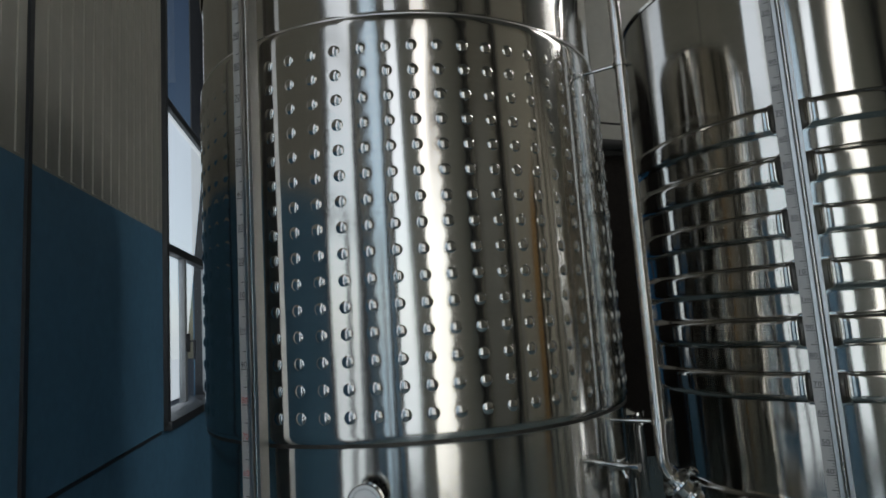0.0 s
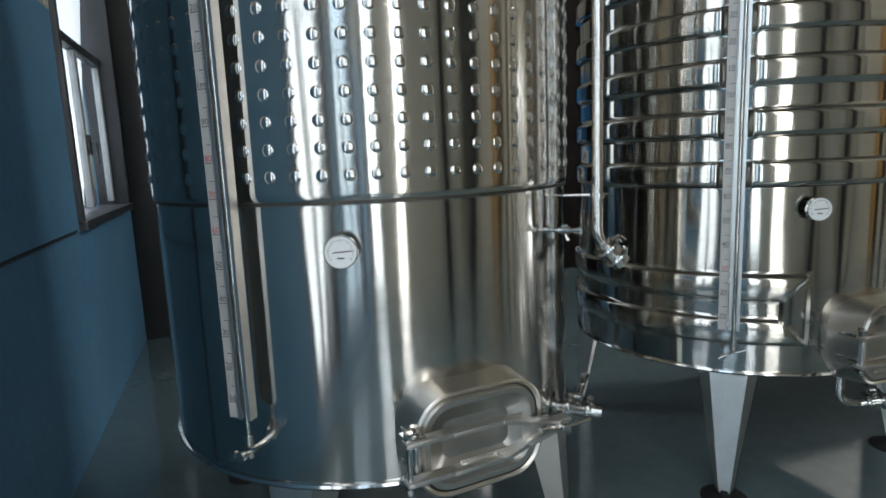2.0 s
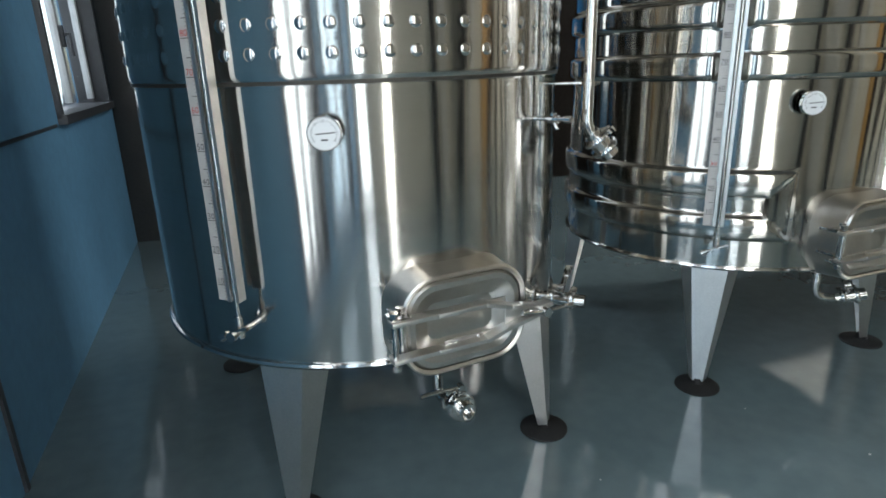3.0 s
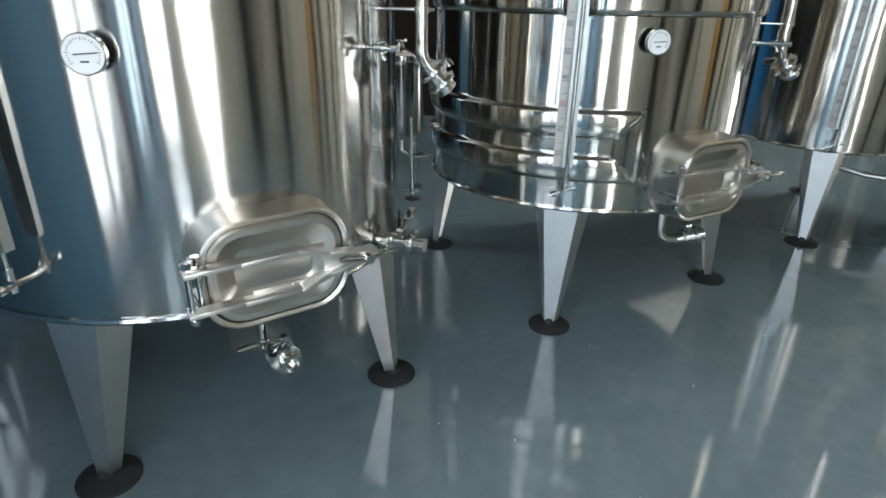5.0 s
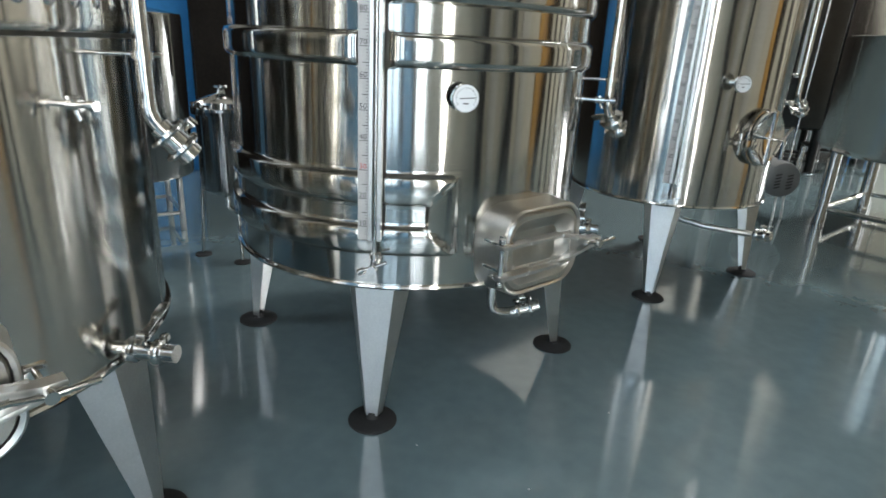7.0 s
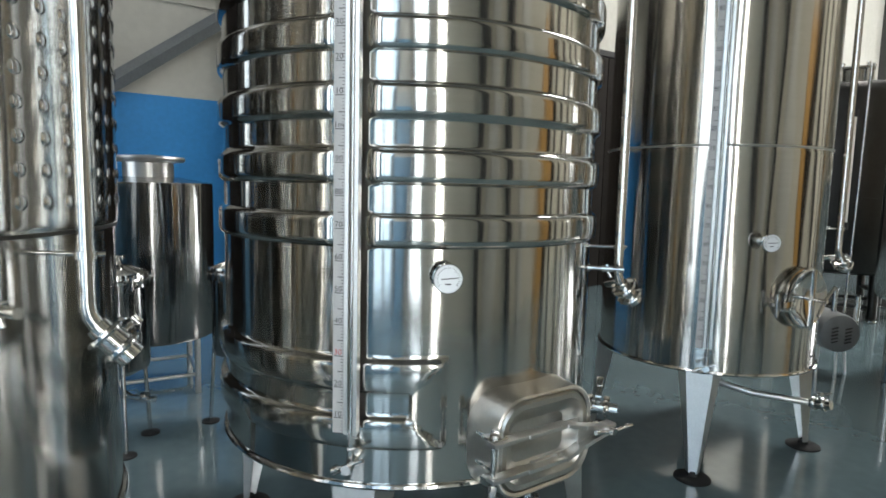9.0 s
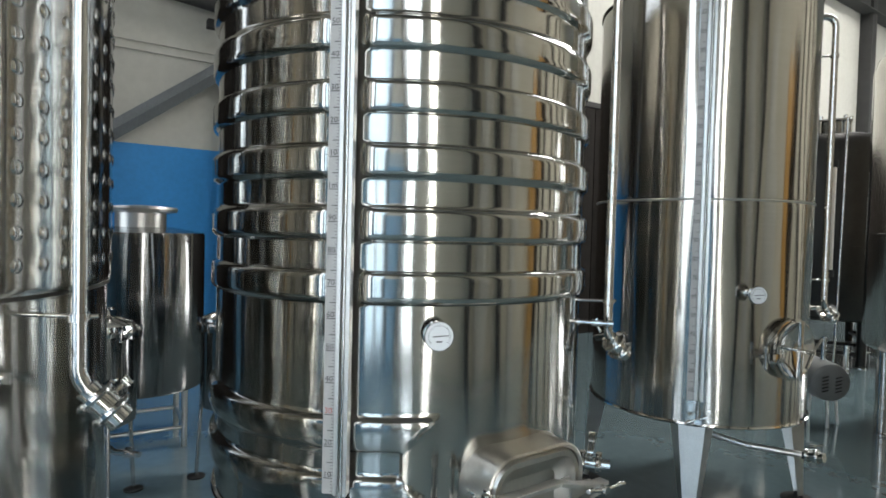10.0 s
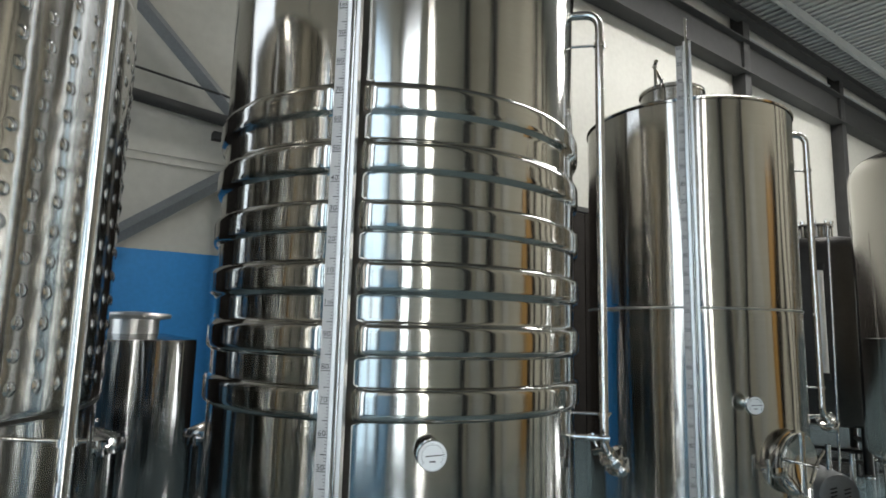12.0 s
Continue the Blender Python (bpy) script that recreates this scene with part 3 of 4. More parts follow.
def hatch(tank, theta, R, zc, w, h, reach=0.10):
    """A rounded oblong manway: neck, pressed door, two strap bars on a hinge and a wing nut."""
    m = out(theta, R + reach, zc)
    bm = loft(bmesh.new(), [ring_rect(w + 0.030, h + 0.030, 0.122, -0.17), ring_rect(w + 0.014, h + 0.014, 0.116, -0.105), ring_rect(w + 0.005, h + 0.005, 0.112, -0.070), ring_rect(w, h, 0.11, -0.02), ring_rect(w, h, 0.11, 0.0), ring_rect(w - 0.012, h - 0.012, 0.105, 0.004), ring_rect(w - 0.03, h - 0.03, 0.10, -0.002), ring_rect(w - 0.035, h - 0.035, 0.10, -0.03)], m, False)
    hatch_ob = part("hatch_neck", bm, BRUSHED, tank, "rounded oblong manway neck")
    bm = loft(bmesh.new(), [ring_rect(w - 0.036, h - 0.036, 0.098, -0.006), ring_rect(w - 0.05, h - 0.05, 0.092, 0.004), ring_rect(w - 0.085, h - 0.085, 0.075, 0.004), ring_rect(w - 0.10, h - 0.10, 0.07, -0.006), ring_rect(w - 0.20, h - 0.20, 0.03, -0.040)], m)
    part("hatch_door", bm, BRUSHED, hatch_ob, "pressed stainless door")
    for s in (-1, 1):
        zz = 0.058 * s
        bm = bmesh.new()
        path = [(-w / 2 - 0.045, zz, 0.030), (-w / 2 + 0.10, zz, 0.034), (w / 2 - 0.17, zz, 0.038), (w / 2 - 0.08, zz * 0.55, 0.040), (w / 2 + 0.02, 0.012 * s, 0.042), (w / 2 + 0.065, 0.012 * s, 0.040)]
        for a, b in zip(path, path[1:]):
            a, b = Vector(a), Vector(b)
            d = b - a
            q = Matrix.Translation((a + b) / 2) @ Matrix.Rotation(math.atan2(d.y, d.x), 4, "Z")
            box(bm, (d.length + 0.008, 0.014, 0.042), m @ q, 0.0025)
        box(bm, (w * 0.5, 0.020, 0.006), m @ Matrix.Translation((0.02, zz * 0.86, 0.022)), 0.002)
        rod(bm, m @ Vector((0.03, zz * 0.9, 0.022)), m @ Vector((0.03, zz * 0.9, 0.034)), 0.007)
        part("strap_bar", bm, SATIN, hatch_ob, "flat steel strap bar")
    bm = bmesh.new()
    hx = -w / 2 - 0.035
    for dx, dz in ((0, 0.030), (0.032, 0.0)):
        rod(bm, m @ Vector((hx + dx, -0.085, dz)), m @ Vector((hx + dx, 0.085, dz)), 0.0085)
        for s in (-1, 1):
            rod(bm, m @ Vector((hx + dx, 0.075 * s, dz)), m @ Vector((hx + dx, 0.090 * s, dz)), 0.014, seg=6)
    for s in (-1, 1):
        box(bm, (0.06, 0.010, 0.06), m @ Matrix.Translation((hx + 0.020, 0.066 * s, 0.010)), 0.002)
        box(bm, (0.020, 0.012, 0.09), m @ Matrix.Translation((hx + 0.035, 0.050 * s, -0.045)), 0.002)
    part("hinge", bm, POLISH, hatch_ob, "steel hinge pins")
    bm = rod(bmesh.new(), m @ Vector((w / 2 + 0.030, 0, -0.06)), m @ Vector((w / 2 + 0.030, 0, 0.085)), 0.008)
    rod(bm, m @ Vector((w / 2 + 0.030, 0, 0.058)), m @ Vector((w / 2 + 0.030, 0, 0.090)), 0.015)
    for s in (-1, 1):
        rod(bm, m @ Vector((w / 2 + 0.030, 0, 0.075)), m @ Vector((w / 2 + 0.030 + 0.085 * s, 0.012 - 0.006 * s, 0.082)), 0.007)
        rod(bm, m @ Vector((w / 2 + 0.030 + 0.07 * s, 0.012 - 0.006 * s, 0.081)), m @ Vector((w / 2 + 0.030 + 0.095 * s, 0.012 - 0.006 * s, 0.083)), 0.009)
    box(bm, (0.05, 0.035, 0.02), m @ Matrix.Translation((w / 2 + 0.03, 0, -0.055)), 0.003)
    web = bmesh.new()
    box(web, (0.10, 0.062, 0.008), m @ Matrix.Translation((w / 2 - 0.045, 0.0, 0.030)), 0.003)
    part("strap_web", web, SATIN, hatch_ob, "steel web between the straps")
    part("wing_nut", bm, POLISH, hatch_ob, "polished wing nut")
    return m


def round_manway(tank, theta, R, z, r=0.17):
    m = out(theta, R - 0.06, z)
    bm = lathe(bmesh.new(), [(r - 0.01, -0.02), (r - 0.01, 0.10), (r + 0.012, 0.105), (r + 0.012, 0.120), (r - 0.02, 0.124), (r - 0.03, 0.116)], m, 44)
    n = part("manway_neck", bm, STEEL, tank, "round manway neck")
    part("manway_door", lathe(bmesh.new(), [(0, 0.095), (r * 0.5, 0.100), (r - 0.03, 0.118), (r - 0.008, 0.126), (r, 0.132), (r - 0.006, 0.136), (r - 0.03, 0.130), (r * 0.5, 0.112), (0, 0.107)], m, 44), POLISH, n, "polished dished round door")
    bm = box(bmesh.new(), (0.022, 2.05 * r, 0.022), m @ Matrix.Translation((0.01, 0, 0.150)), 0.004)
    rod(bm, m @ Vector((0.01, 0, 0.11)), m @ Vector((0.01, 0, 0.23)), 0.010)
    for s in (-1, 1):
        rod(bm, m @ Vector((0.01, 0, 0.215)), m @ Vector((0.01 + 0.06 * s, 0.075 * s, 0.225)), 0.008)
    part("manway_bar", bm, POLISH, n, "cross bar with a star handle")
    bm = box(bmesh.new(), (0.09, 0.05, 0.05), m @ Matrix.Translation((-r - 0.01, -0.03, 0.13)), 0.006)
    rod(bm, m @ Vector((-r - 0.05, -0.09, 0.11)), m @ Vector((-r - 0.05, 0.03, 0.11)), 0.012)
    box(bm, (0.06, 0.02, 0.09), m @ Matrix.Translation((-r - 0.02, -0.03, 0.07)), 0.004)
    part("manway_hinge", bm, POLISH, n)


def base_and_top(tank, R, z0, z1, dome=0.16, name="base_dish"):
    part(name, lathe(bmesh.new(), [(0, z0 - 0.05), (R * 0.5, z0 - 0.035), (R * 0.9, z0 - 0.012), (R - 0.012, z0)], seg=72), STEEL, tank)
    part("base_rim", lathe(bmesh.new(), [(R - 0.012, z0 - 0.006), (R + 0.010, z0 - 0.006), (R + 0.014, z0 + 0.002), (R + 0.010, z0 + 0.010), (R - 0.002, z0 + 0.012)], seg=96), POLISH, tank)
    part("top_cone", lathe(bmesh.new(), [(R + 0.006, z1 - 0.012), (R + 0.010, z1), (R - 0.004, z1 + 0.012), (R * 0.5, z1 + dome * 0.6), (0.0, z1 + dome)], seg=96), STEEL, tank, "shallow conical top")


# dimple-jacketed vessel
R1 = 0.795
tank_a = thing("wine_tank", (-1.365, 0.567, 0), "tall stainless wine tank with a dimpled cooling jacket", "tank", "wine tanks")
DIM0, DIM1, PITCH_A, PITCH_Z = 1.44, 2.675, 360 / 66, 0.0755


def relief_a(a, z):
    h = 0.0
    if DIM0 < z < DIM1:
        d = min(z - DIM0, DIM1 - z)
        h = 0.010 * smooth_edge(d, 0.02)
        u = math.cos(2 * math.pi * (a + 105.8) / PITCH_A) * math.cos(2 * math.pi * (z - 1.516) / PITCH_Z)
        h -= 0.0005 * max(0.0, math.cos(2 * math.pi * (a + 105.8) / PITCH_A)) * max(0.0, u)
    return h


part("shell", shell(R1, 0.575, 3.05, relief_a, -200, -5, 0.012), STEEL, tank_a)
base_and_top(tank_a, R1, 0.575, 3.05)
part("jacket_seam", lathe(bmesh.new(), [(R1 - 0.002, DIM0 - 0.007), (R1 + 0.006, DIM0 - 0.006), (R1 + 0.008, DIM0 + 0.004), (R1 + 0.002, DIM0 + 0.008)], seg=120), WELD, tank_a, "dark weld seam round the jacket")
part("jacket_seam", lathe(bmesh.new(), [(R1 - 0.002, DIM1 - 0.005), (R1 + 0.005, DIM1 - 0.004), (R1 + 0.005, DIM1 + 0.003), (R1 - 0.001, DIM1 + 0.006)], seg=120), SATIN, tank_a)


def dimple_mesh(spots):
    """Smooth round pressings with a spot weld at the crown, at the given frames, in one mesh."""
    rings = [(0.0215, -0.0016), (0.0185, 0.0008), (0.0150, 0.0030), (0.0110, 0.0045), (0.0065, 0.0054), (0.0030, 0.0058)]
    seg, verts, faces = 14, [], []
    for m in spots:
        base = len(verts)
        for r, dz in rings:
            verts += [m @ Vector((r * math.cos(2 * math.pi * k / seg), r * math.sin(2 * math.pi * k / seg), dz)) for k in range(seg)]
        verts.append(m @ Vector((0, 0, 0.0059)))
        for q in range(len(rings) - 1):
            for k in range(seg):
                k2 = (k + 1) % seg
                faces.append((base + q * seg + k, base + q * seg + k2, base + q * seg + seg + k2, base + q * seg + seg + k))
        last = base + (len(rings) - 1) * seg
        faces += [(last + k, last + (k + 1) % seg, last + seg) for k in range(seg)]
    me = bpy.data.meshes.new("dimple")
    me.from_pydata(verts, [], faces)
    me.shade_smooth()
    return me


jacket = part("dimple_jacket", shell(R1 + 0.0012, DIM0 + 0.002, DIM1 - 0.002, relief_a, -200, -5, 0.012), STEEL, tank_a, "dimpled cooling jacket sheet")
one, rest = dimple_mesh([Matrix()]), []
for row in range(15):
    for col in range(66):
        m = out(-105.8 + PITCH_A * col, R1 + 0.0100, 1.516 + PITCH_Z * row)
        if col <= 13 or col >= 60:
            part("dimple", one, POLISH, jacket).matrix_basis = m
        else:
            rest.append(m)
part("dimple_field", dimple_mesh(rest), POLISH, jacket, "rows of pressed round dimples", "stuff")
for th in (-124, -43.5, 46, 136):
    leg(tank_a, th, R1 - 0.005, 0.575, 0.25)
gauge(tank_a, -131.3, R1, 0.763, 5, 225, (60, 70, 80))
thermometer(tank_a, -108.2, R1, 1.307)
hatch(tank_a, -83.2, R1, 0.725, 0.43, 0.32)
bm = sweep(bmesh.new(), [polar(-84, R1 - 0.10, 0.57), polar(-84, R1 - 0.10, 0.42)] + bend(polar(-84, R1 - 0.1, 0.45), polar(-84, R1 - 0.10, 0.37), polar(-84, R1, 0.37), 0.03) + [polar(-84, R1 - 0.03, 0.37)], 0.019)
part("outlet_pipe", bm, POLISH, tank_a)
clamp_valve(tank_a, out(-82, R1 - 0.05, 0.37), "outlet_valve", "polished outlet valve below the hatch", (0.1, 1.0), 0.12, 0.034, cap=False, swing=1, flat=False)
clamp_valve(tank_a, out(-46, R1 - 0.005, 0.612), "racking_valve", "polished capped valve on the tank side", (-0.2, 1.0), 0.17, 0.027)
tap(tank_a, -53, R1, 1.292, 0.10)
wash_pipe(tank_a, -43.0, R1, 0.135, 1.25, 2.95, (1.40, 2.6))

# ribbed vessel
R2 = 0.78
tank_b = thing("wine_tank", (0.595, 0.60, 0), "tall stainless wine tank with ribbed cooling bands", "tank", "wine tanks")
GAUGE_B = -134.8


def relief_b(a, z):
    arc = ((a - GAUGE_B + 180) % 360 - 180) * math.pi / 180 * R2
    h = 0.0
    gap = max(arc - 0.052, -arc - 0.040)
    for k in range(6):
        z0 = 1.38 + 0.203 * k
        if z0 < z < z0 + 0.109:
            h = 0.021 * smooth_edge(min(z - z0, z0 + 0.109 - z), 0.026) * smooth_edge(gap, 0.045)
    # lower loop: two bands joined at one end by an upright one
    zl, zh, end = 0.715, 1.02, 0.305
    if zl < z < zh and arc < end and a < -112 + 4:
        d_out = min(z - zl, zh - z, end - arc)
        inner = min(z - (zl + 0.108), (zh - 0.108) - z, (end - 0.105) - arc)
        if inner > 0:
            h = 0.016 * (1 - smooth_edge(inner, 0.012))
        elif end - arc < 0.105 and end - arc < min(z - zl, zh - z) * 1.02:
            h = 0.007 + 0.015 * (end - arc) / 0.105
        else:
            h = 0.016 * min(1.0, d_out / 0.012) + 0.008 * smooth_edge(min(d_out, -inner), 0.05)
    return h


part("shell", shell(R2, 0.585, 3.18, relief_b, -300, -10, 0.008), JACKET, tank_b)
base_and_top(tank_b, R2, 0.585, 3.18)
for th in (-134, -44, 46, 136):
    leg(tank_b, th, R2 - 0.005, 0.585, 0.25)
gauge(tank_b, GAUGE_B, R2, 0.742, 5, 225, (30,))
thermometer(tank_b, -112.9, R2, 1.292)
hatch(tank_b, -89, R2, 0.735, 0.44, 0.34, 0.10)
bm = sweep(bmesh.new(), [polar(-96, R2 - 0.06, 0.58), polar(-96, R2 - 0.06, 0.50)] + bend(polar(-96, R2 - 0.06, 0.55), polar(-96, R2 - 0.06, 0.42), polar(-88, R2, 0.42), 0.06) + [polar(-88, R2 - 0.01, 0.42)], 0.020)
part("outlet_pipe", bm, POLISH, tank_b)
clamp_valve(tank_b, Matrix.Translation(polar(-90, R2 - 0.02, 0.42)) @ Matrix.Rotation(radians(70), 4, "Y") @ Matrix.Rotation(radians(35), 4, "X"), "outlet_valve", "polished outlet valve below the hatch", (-1.0, 0.2), 0.12, 0.028)
clamp_valve(tank_b, out(-52, R2 - 0.005, 0.68), "racking_valve", "polished capped valve on the tank side", (-0.2, 1.0), 0.15, 0.026)
tap(tank_b, -52, R2, 1.262, 0.12)
wash_pipe(tank_b, -46.5, R2, 0.12, 1.21, 3.12, (1.345, 2.97))

# plain vessel
R3 = 0.628
tank_c = thing("wine_tank", (2.715, 0.475, 0), "tall plain stainless wine tank with a round manway", "tank", "wine tanks")


def relief_c(a, z):
    return -0.003 * math.exp(-((z - 1.83) / 0.010) ** 2)


part("shell", shell(R3, 0.60, 3.03, relief_c, -260, -10, 0.012), STEEL, tank_c)
base_and_top(tank_c, R3, 0.60, 3.03, 0.10)
part("plate_seam", lathe(bmesh.new(), [(R3 - 0.004, 1.823), (R3 + 0.003, 1.826), (R3 + 0.0045, 1.830), (R3 + 0.003, 1.834), (R3 - 0.004, 1.837)], seg=96), SATIN, tank_c)
for th in (-148, -46, 32, 134):
    leg(tank_c, th, R3 + 0.005, 0.60, 0.23, 0.07)
gauge(tank_c, -147.5, R3, 0.70, 5, 262, ())
part("gauge_rod", rod(bmesh.new(), polar(-146, R3 + 0.07, 3.2), polar(-146, R3 + 0.07, 3.48), 0.006), POLISH, tank_c)
thermometer(tank_c, -124, R3, 1.33, 0.09, 0.047)
round_manway(tank_c, -100.5, R3 - 0.02, 1.03, 0.155)
wash_pipe(tank_c, -45.3, R3, 0.12, 1.23, 2.99, (1.38, 2.75))
bm = lathe(bmesh.new(), [(0.20, 3.08), (0.20, 3.28), (0.212, 3.285), (0.212, 3.30), (0.19, 3.315), (0, 3.33)], Matrix.Translation((-0.05, 0.05, 0)), 36)
neck = part("top_manway", bm, STEEL, tank_c, "round manway on the top with a lid")
bm = rod(bmesh.new(), (-0.30, 0.0, 3.28), (-0.30, 0.0, 3.42), 0.012)
rod(bm, (-0.30, 0.0, 3.40), (-0.20, 0.02, 3.34), 0.010)
rod(bm, (-0.33, -0.03, 3.43), (-0.27, 0.03, 3.43), 0.012)
sweep(bm, [(-0.25, -0.02, 3.33), (-0.31, -0.04, 3.27), (-0.33, -0.05, 3.18), (-0.31, -0.06, 3.10)], 0.008)
part("lid_clamp", bm, POLISH, neck)
bm = sweep(bmesh.new(), [(0, 0, 0.56), (0, -0.02, 0.40), (0.10, -0.30, 0.36), (0.30, -R3 + 0.06, 0.34)], 0.02)
part("outlet_pipe", bm, SATIN, tank_c)
clamp_valve(tank_c, Matrix.Translation((0.29, -R3 + 0.08, 0.34)) @ Matrix.Rotation(radians(80), 4, "X"), "outlet_valve", "polished outlet valve on the bottom pipe", (0.3, 1.0), 0.12, 0.03)

# ---- further vessels ----


def far_tank(at, R, z0, z1, label, mat, turn, pipes=True):
    """A plain vessel on round posts with a low stand of square rails."""
    t = thing("storage_tank", (*at, 0), label, "tank", "", turn)
    part("shell", lathe(bmesh.new(), [(0.0, z0 - 0.03), (R - 0.06, z0 - 0.01), (R - 0.01, z0 + 0.02), (R, z0 + 0.05), (R, z1 * 0.52), (R + 0.002, z1 * 0.521), (R, z1 * 0.522), (R, z1 - 0.14), (R - 0.015, z1 - 0.06), (R - 0.06, z1), (R * 0.5, z1 + 0.06), (0, z1 + 0.08)], seg=72), mat, t)
    for k in range(4):
        a = 45 + 90 * k
        p = polar(a, R - 0.08, 0)
        lg = part("leg", rod(bmesh.new(), (p.x, p.y, 0.03), (p.x, p.y, z0 + 0.01), 0.055, seg=20), mat, t)
        part("foot", lathe(bmesh.new(), [(0, 0), (0.06, 0), (0.06, 0.01), (0.02, 0.02), (0.02, 0.04), (0, 0.04)], Matrix.Translation((p.x, p.y, 0)), 16), POLISH, lg)
        q = polar(a + 90, R - 0.08, 0)
        part("stand_rail", rod(bmesh.new(), (p.x, p.y, 0.17), (q.x, q.y, 0.17), 0.024, seg=10), mat, t)
    if pipes:
        part("wash_pipe", sweep(bmesh.new(), [polar(-110, R * 0.9, z1 - 0.15)] + bend(polar(-110, R * 0.9, z1 - 0.15), polar(-110, R + 0.10, z1 - 0.15), polar(-110, R + 0.1, 1.0), 0.06) + [polar(-110, R + 0.10, 0.95)], 0.014), POLISH, t)
        bm = rod(bmesh.new(), polar(-110, R - 0.01, 0.95), polar(-110, R + 0.14, 0.95), 0.014)
        rod(bm, polar(-110, R + 0.06, 0.95), polar(-110, R + 0.13, 0.95), 0.026)
        rod(bm, polar(-107, R + 0.10, 0.90), polar(-107, R + 0.10, 1.02), 0.012)
        part("side_valve", bm, POLISH, t)
    return t


far_tank((5.73, -0.38), 0.93, 0.70, 3.25, "wide stainless storage tank on round posts", STEEL, 0)
shade_tank = far_tank((8.2, 1.9), 0.66, 0.6, 3.0, "tall steel tank with its shade put into the colour", DEEP_SHADE_STEEL, 20)
tube = polar(-178, 0.74, 0)
glass_tube = part("sight_tube", rod(bmesh.new(), (tube.x, tube.y, 1.25), (tube.x, tube.y, 2.55), 0.045, seg=20), SATIN, shade_tank, "pale upright sight tube")
for z in (1.17, 2.55):
    part("tube_cap", rod(bmesh.new(), (tube.x, tube.y, z), (tube.x, tube.y, z + 0.09), 0.062, seg=20), RUBBER, glass_tube)
neck = part("top_neck", lathe(bmesh.new(), [(0.17, 2.97), (0.17, 3.16), (0.21, 3.165), (0.21, 3.19), (0.0, 3.22)], Matrix.Translation((-0.40, 0, 0)), 28), SHADED_STEEL, shade_tank, "bolted top neck")
for k in range(8):
    p = polar(45 * k, 0.19, 0)
    bm = rod(bmesh.new(), (p.x - 0.40, p.y, 3.02), (p.x - 0.40, p.y, 3.24), 0.014, seg=8)
    rod(bm, (p.x - 0.40, p.y, 3.20), (p.x - 0.40, p.y, 3.24), 0.026, seg=6)
    part("swing_bolt", bm, POLISH, neck)
far_tank((9.9, 1.7), 0.66, 0.6, 3.0, "tall steel tank with its shade put into the colour", DEEP_SHADE_STEEL, 35)

# small mixing vessel against the blue wall
bt = thing("mixing_tank", (-0.09, 3.2, 0), "small upright stainless vessel with a lidded neck", "tank")
part("shell", lathe(bmesh.new(), [(0, 0.40), (0.42, 0.42), (0.43, 0.44), (0.43, 1.54), (0.425, 1.56), (0.2, 1.60), (0, 1.60)], seg=56), SHADED_STEEL, bt)
part("neck", lathe(bmesh.new(), [(0.17, 1.58), (0.17, 1.70), (0.24, 1.71), (0.25, 1.73), (0.24, 1.745), (0, 1.76)], Matrix.Translation((-0.02, -0.05, 0)), 36), SATIN, bt, "round neck with a lid")
for k in range(4):
    p = polar(40 + 90 * k, 0.38, 0)
    part("leg", rod(bmesh.new(), (p.x, p.y, 0), (p.x, p.y, 0.44), 0.022), SATIN, bt)
    q = polar(130 + 90 * k, 0.38, 0)
    part("rail", rod(bmesh.new(), (p.x, p.y, 0.14), (q.x, q.y, 0.14), 0.014), SATIN, bt)

# pair of filter housings


def filter_housing(at, label):
    t = thing("filter_housing", (*at, 0), label, "filter housing", "filter housings")
    part("body", lathe(bmesh.new(), [(0, 0.42), (0.07, 0.43), (0.16, 0.48), (0.165, 0.52), (0.165, 0.96), (0.19, 0.965), (0.19, 0.985), (0.165, 0.99)], seg=40), SHADED_STEEL, t)
    part("lid", lathe(bmesh.new(), [(0.19, 0.986), (0.192, 1.005), (0.165, 1.01), (0.16, 1.04), (0.08, 1.075), (0.03, 1.09), (0.02, 1.12), (0.045, 1.125), (0.045, 1.14), (0, 1.14)], seg=40), POLISH, t, "polished domed lid")
    for k in range(3):
        p, q = polar(30 + 120 * k, 0.155, 0), polar(30 + 120 * k, 0.19, 0)
        lg = part("leg", rod(bmesh.new(), (q.x, q.y, 0.01), (p.x, p.y, 0.62), 0.012), POLISH, t)
        part("foot", lathe(bmesh.new(), [(0, 0), (0.055, 0), (0.055, 0.008), (0.015, 0.015), (0, 0.015)], Matrix.Translation((q.x, q.y, 0)), 20), RUBBER, lg)
    for k in range(5):
        p = polar(72 * k, 0.186, 0)
        bm = rod(bmesh.new(), (p.x, p.y, 0.955), (p.x, p.y, 1.03), 0.007)
        rod(bm, (p.x, p.y, 1.015), (p.x, p.y, 1.03), 0.014, seg=6)
        part("bolt", bm, POLISH, t)
    bm = sweep(bmesh.new(), [(0, 0, 0.42), (0, 0, 0.34), (0.05, -0.05, 0.30), (0.16, -0.16, 0.30)], 0.018)
    rod(bm, (0.10, -0.085, 0.30), (0.13, -0.105, 0.30), 0.032)
    part("outlet", bm, POLISH, t)


filter_housing((0.27, 2.2), "small stainless filter housing with a domed lid")
filter_housing((-0.42, 2.2), "small stainless filter housing with a domed lid")

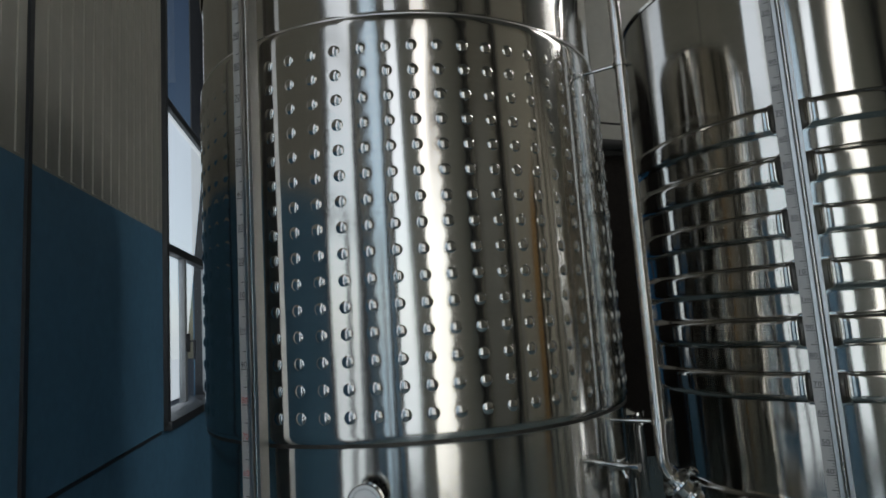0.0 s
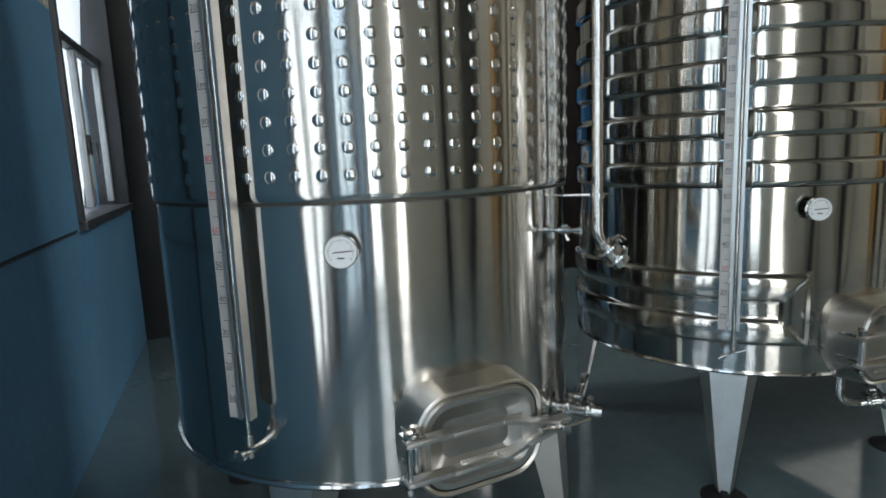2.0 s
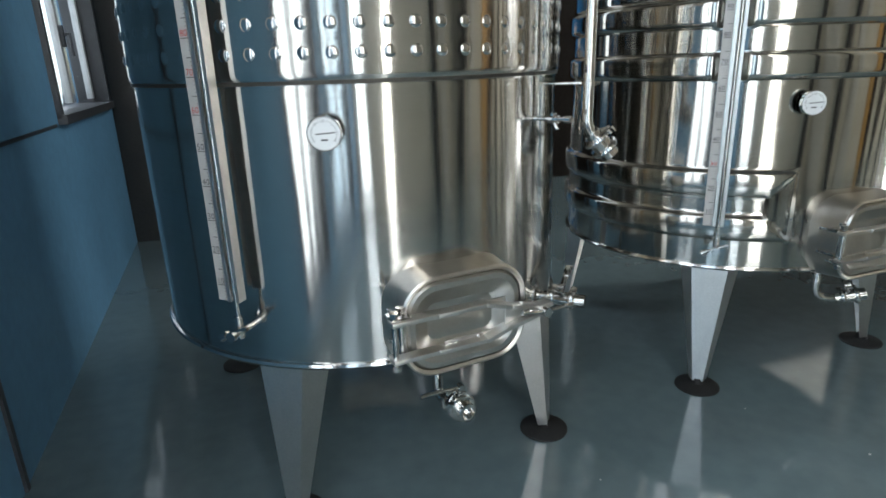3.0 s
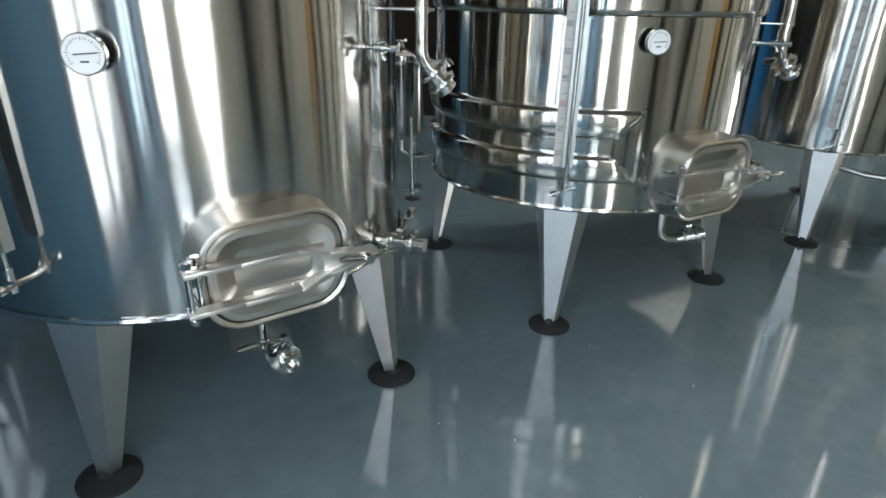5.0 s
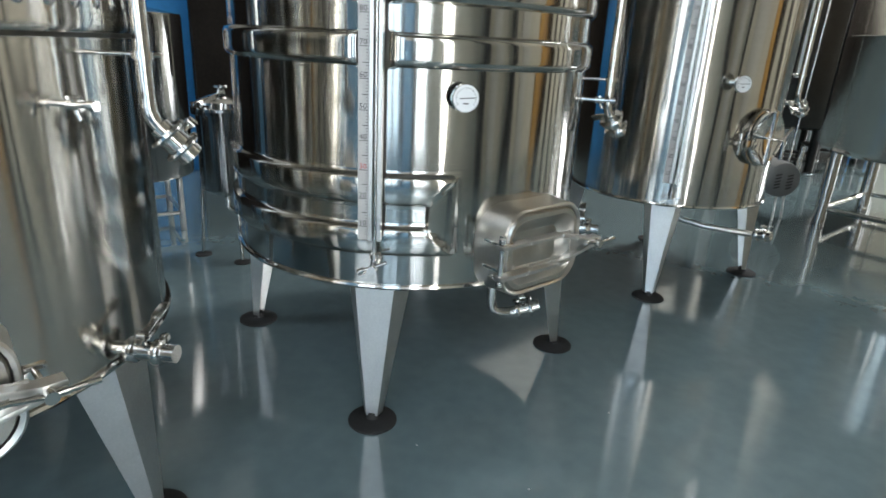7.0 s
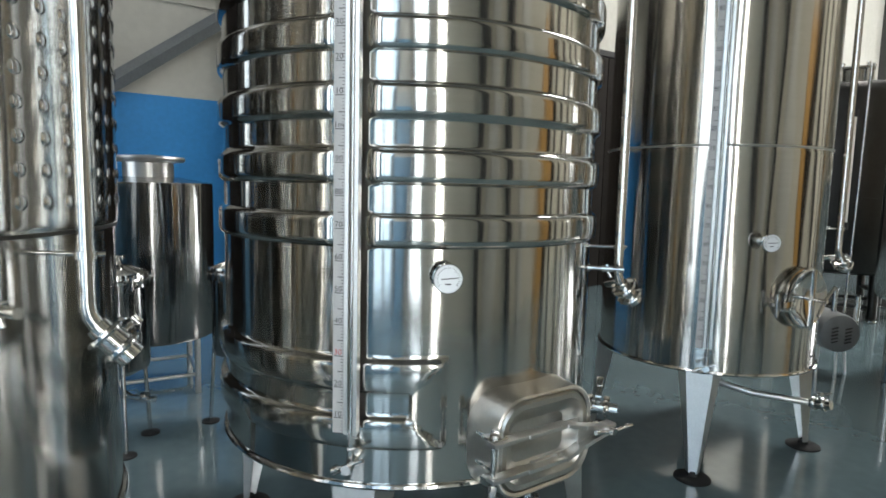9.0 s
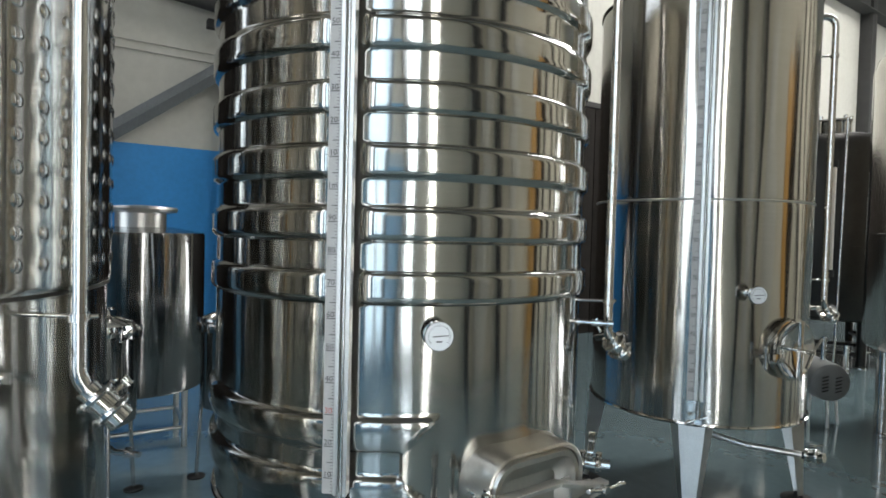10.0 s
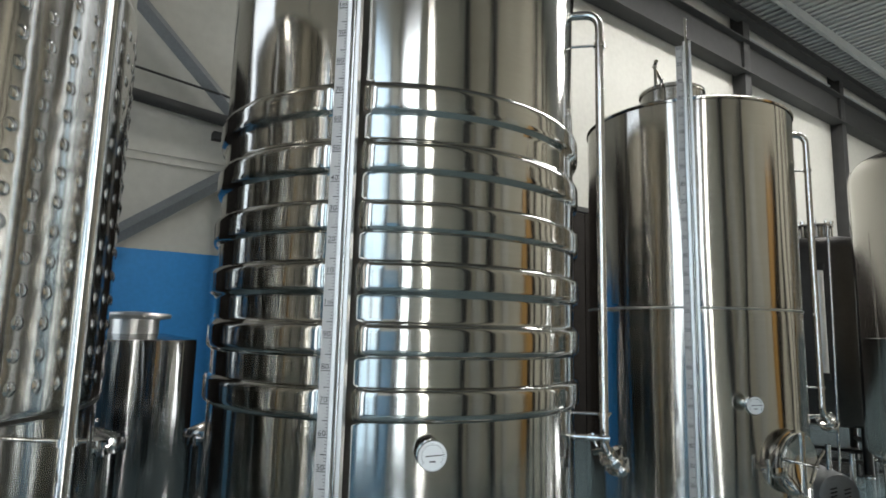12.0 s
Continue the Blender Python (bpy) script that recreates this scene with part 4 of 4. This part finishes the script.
# pump beside the far tank
pump = thing("transfer_pump", (5.0, 0.66, 0), "grey electric pump with a louvred motor cover", "pump")
m = Matrix.Translation((0, 0, 0.40)) @ Matrix.Rotation(radians(-40), 4, "Z") @ Matrix.Rotation(radians(90), 4, "X")
cover = part("motor_cover", lathe(bmesh.new(), [(0, 0.20), (0.13, 0.20), (0.16, 0.185), (0.17, 0.15), (0.17, -0.20), (0.15, -0.22), (0, -0.22)], m, 40), MOTOR, pump, "round grey motor cover")
for s in (-1, 1):
    for k in range(5):
        bm = box(bmesh.new(), (0.055, 0.010, 0.012), m @ Matrix.Translation((0.055 * s, -0.07 + 0.03 * k, 0.203)) @ Matrix.Rotation(radians(18), 4, "Z"), 0.003)
        part("louvre", bm, DEEP_SHADE_STEEL, cover)
for sx in (-1, 1):
    for sy in (-1, 1):
        part("leg", rod(bmesh.new(), (0.10 * sx, 0.12 * sy, 0.0), (0.08 * sx, 0.10 * sy, 0.29), 0.014), SATIN, pump)
bm = rod(bmesh.new(), m @ Vector((0, 0.17, 0.05)), m @ Vector((0, 0.38, 0.05)), 0.022)
part("pump_pipe", bm, POLISH, pump)
part("riser_pipe", sweep(bmesh.new(), [(0.10, -0.1, 2.7), (0.06, -0.1, 1.4), (0.02, -0.1, 0.56)], 0.011), POLISH, pump)
bm = bmesh.new()
rod(bm, m @ Vector((0.22, 0.05, 0.0)), m @ Vector((0.22, 0.30, 0.0)), 0.022)
rod(bm, m @ Vector((0.10, 0.06, 0.0)), m @ Vector((0.23, 0.06, 0.0)), 0.02)
part("pump_pipe", bm, POLISH, pump)

# pale paint specks on the floor
bm = bmesh.new()
for px, py, pr in ((-0.55, -0.55, 0.005), (-0.75, -0.35, 0.004), (0.28, -0.62, 0.005), (-0.35, -0.95, 0.004), (0.9, -0.5, 0.004), (0.1, -0.2, 0.004)):
    rod(bm, (px, py, 0.0), (px, py, 0.0015), pr, pr * 0.7, 7)
tagged(part("floor_specks", bm, PALE), "tiny pale paint specks on the epoxy floor", "paint speck", kind="stuff")
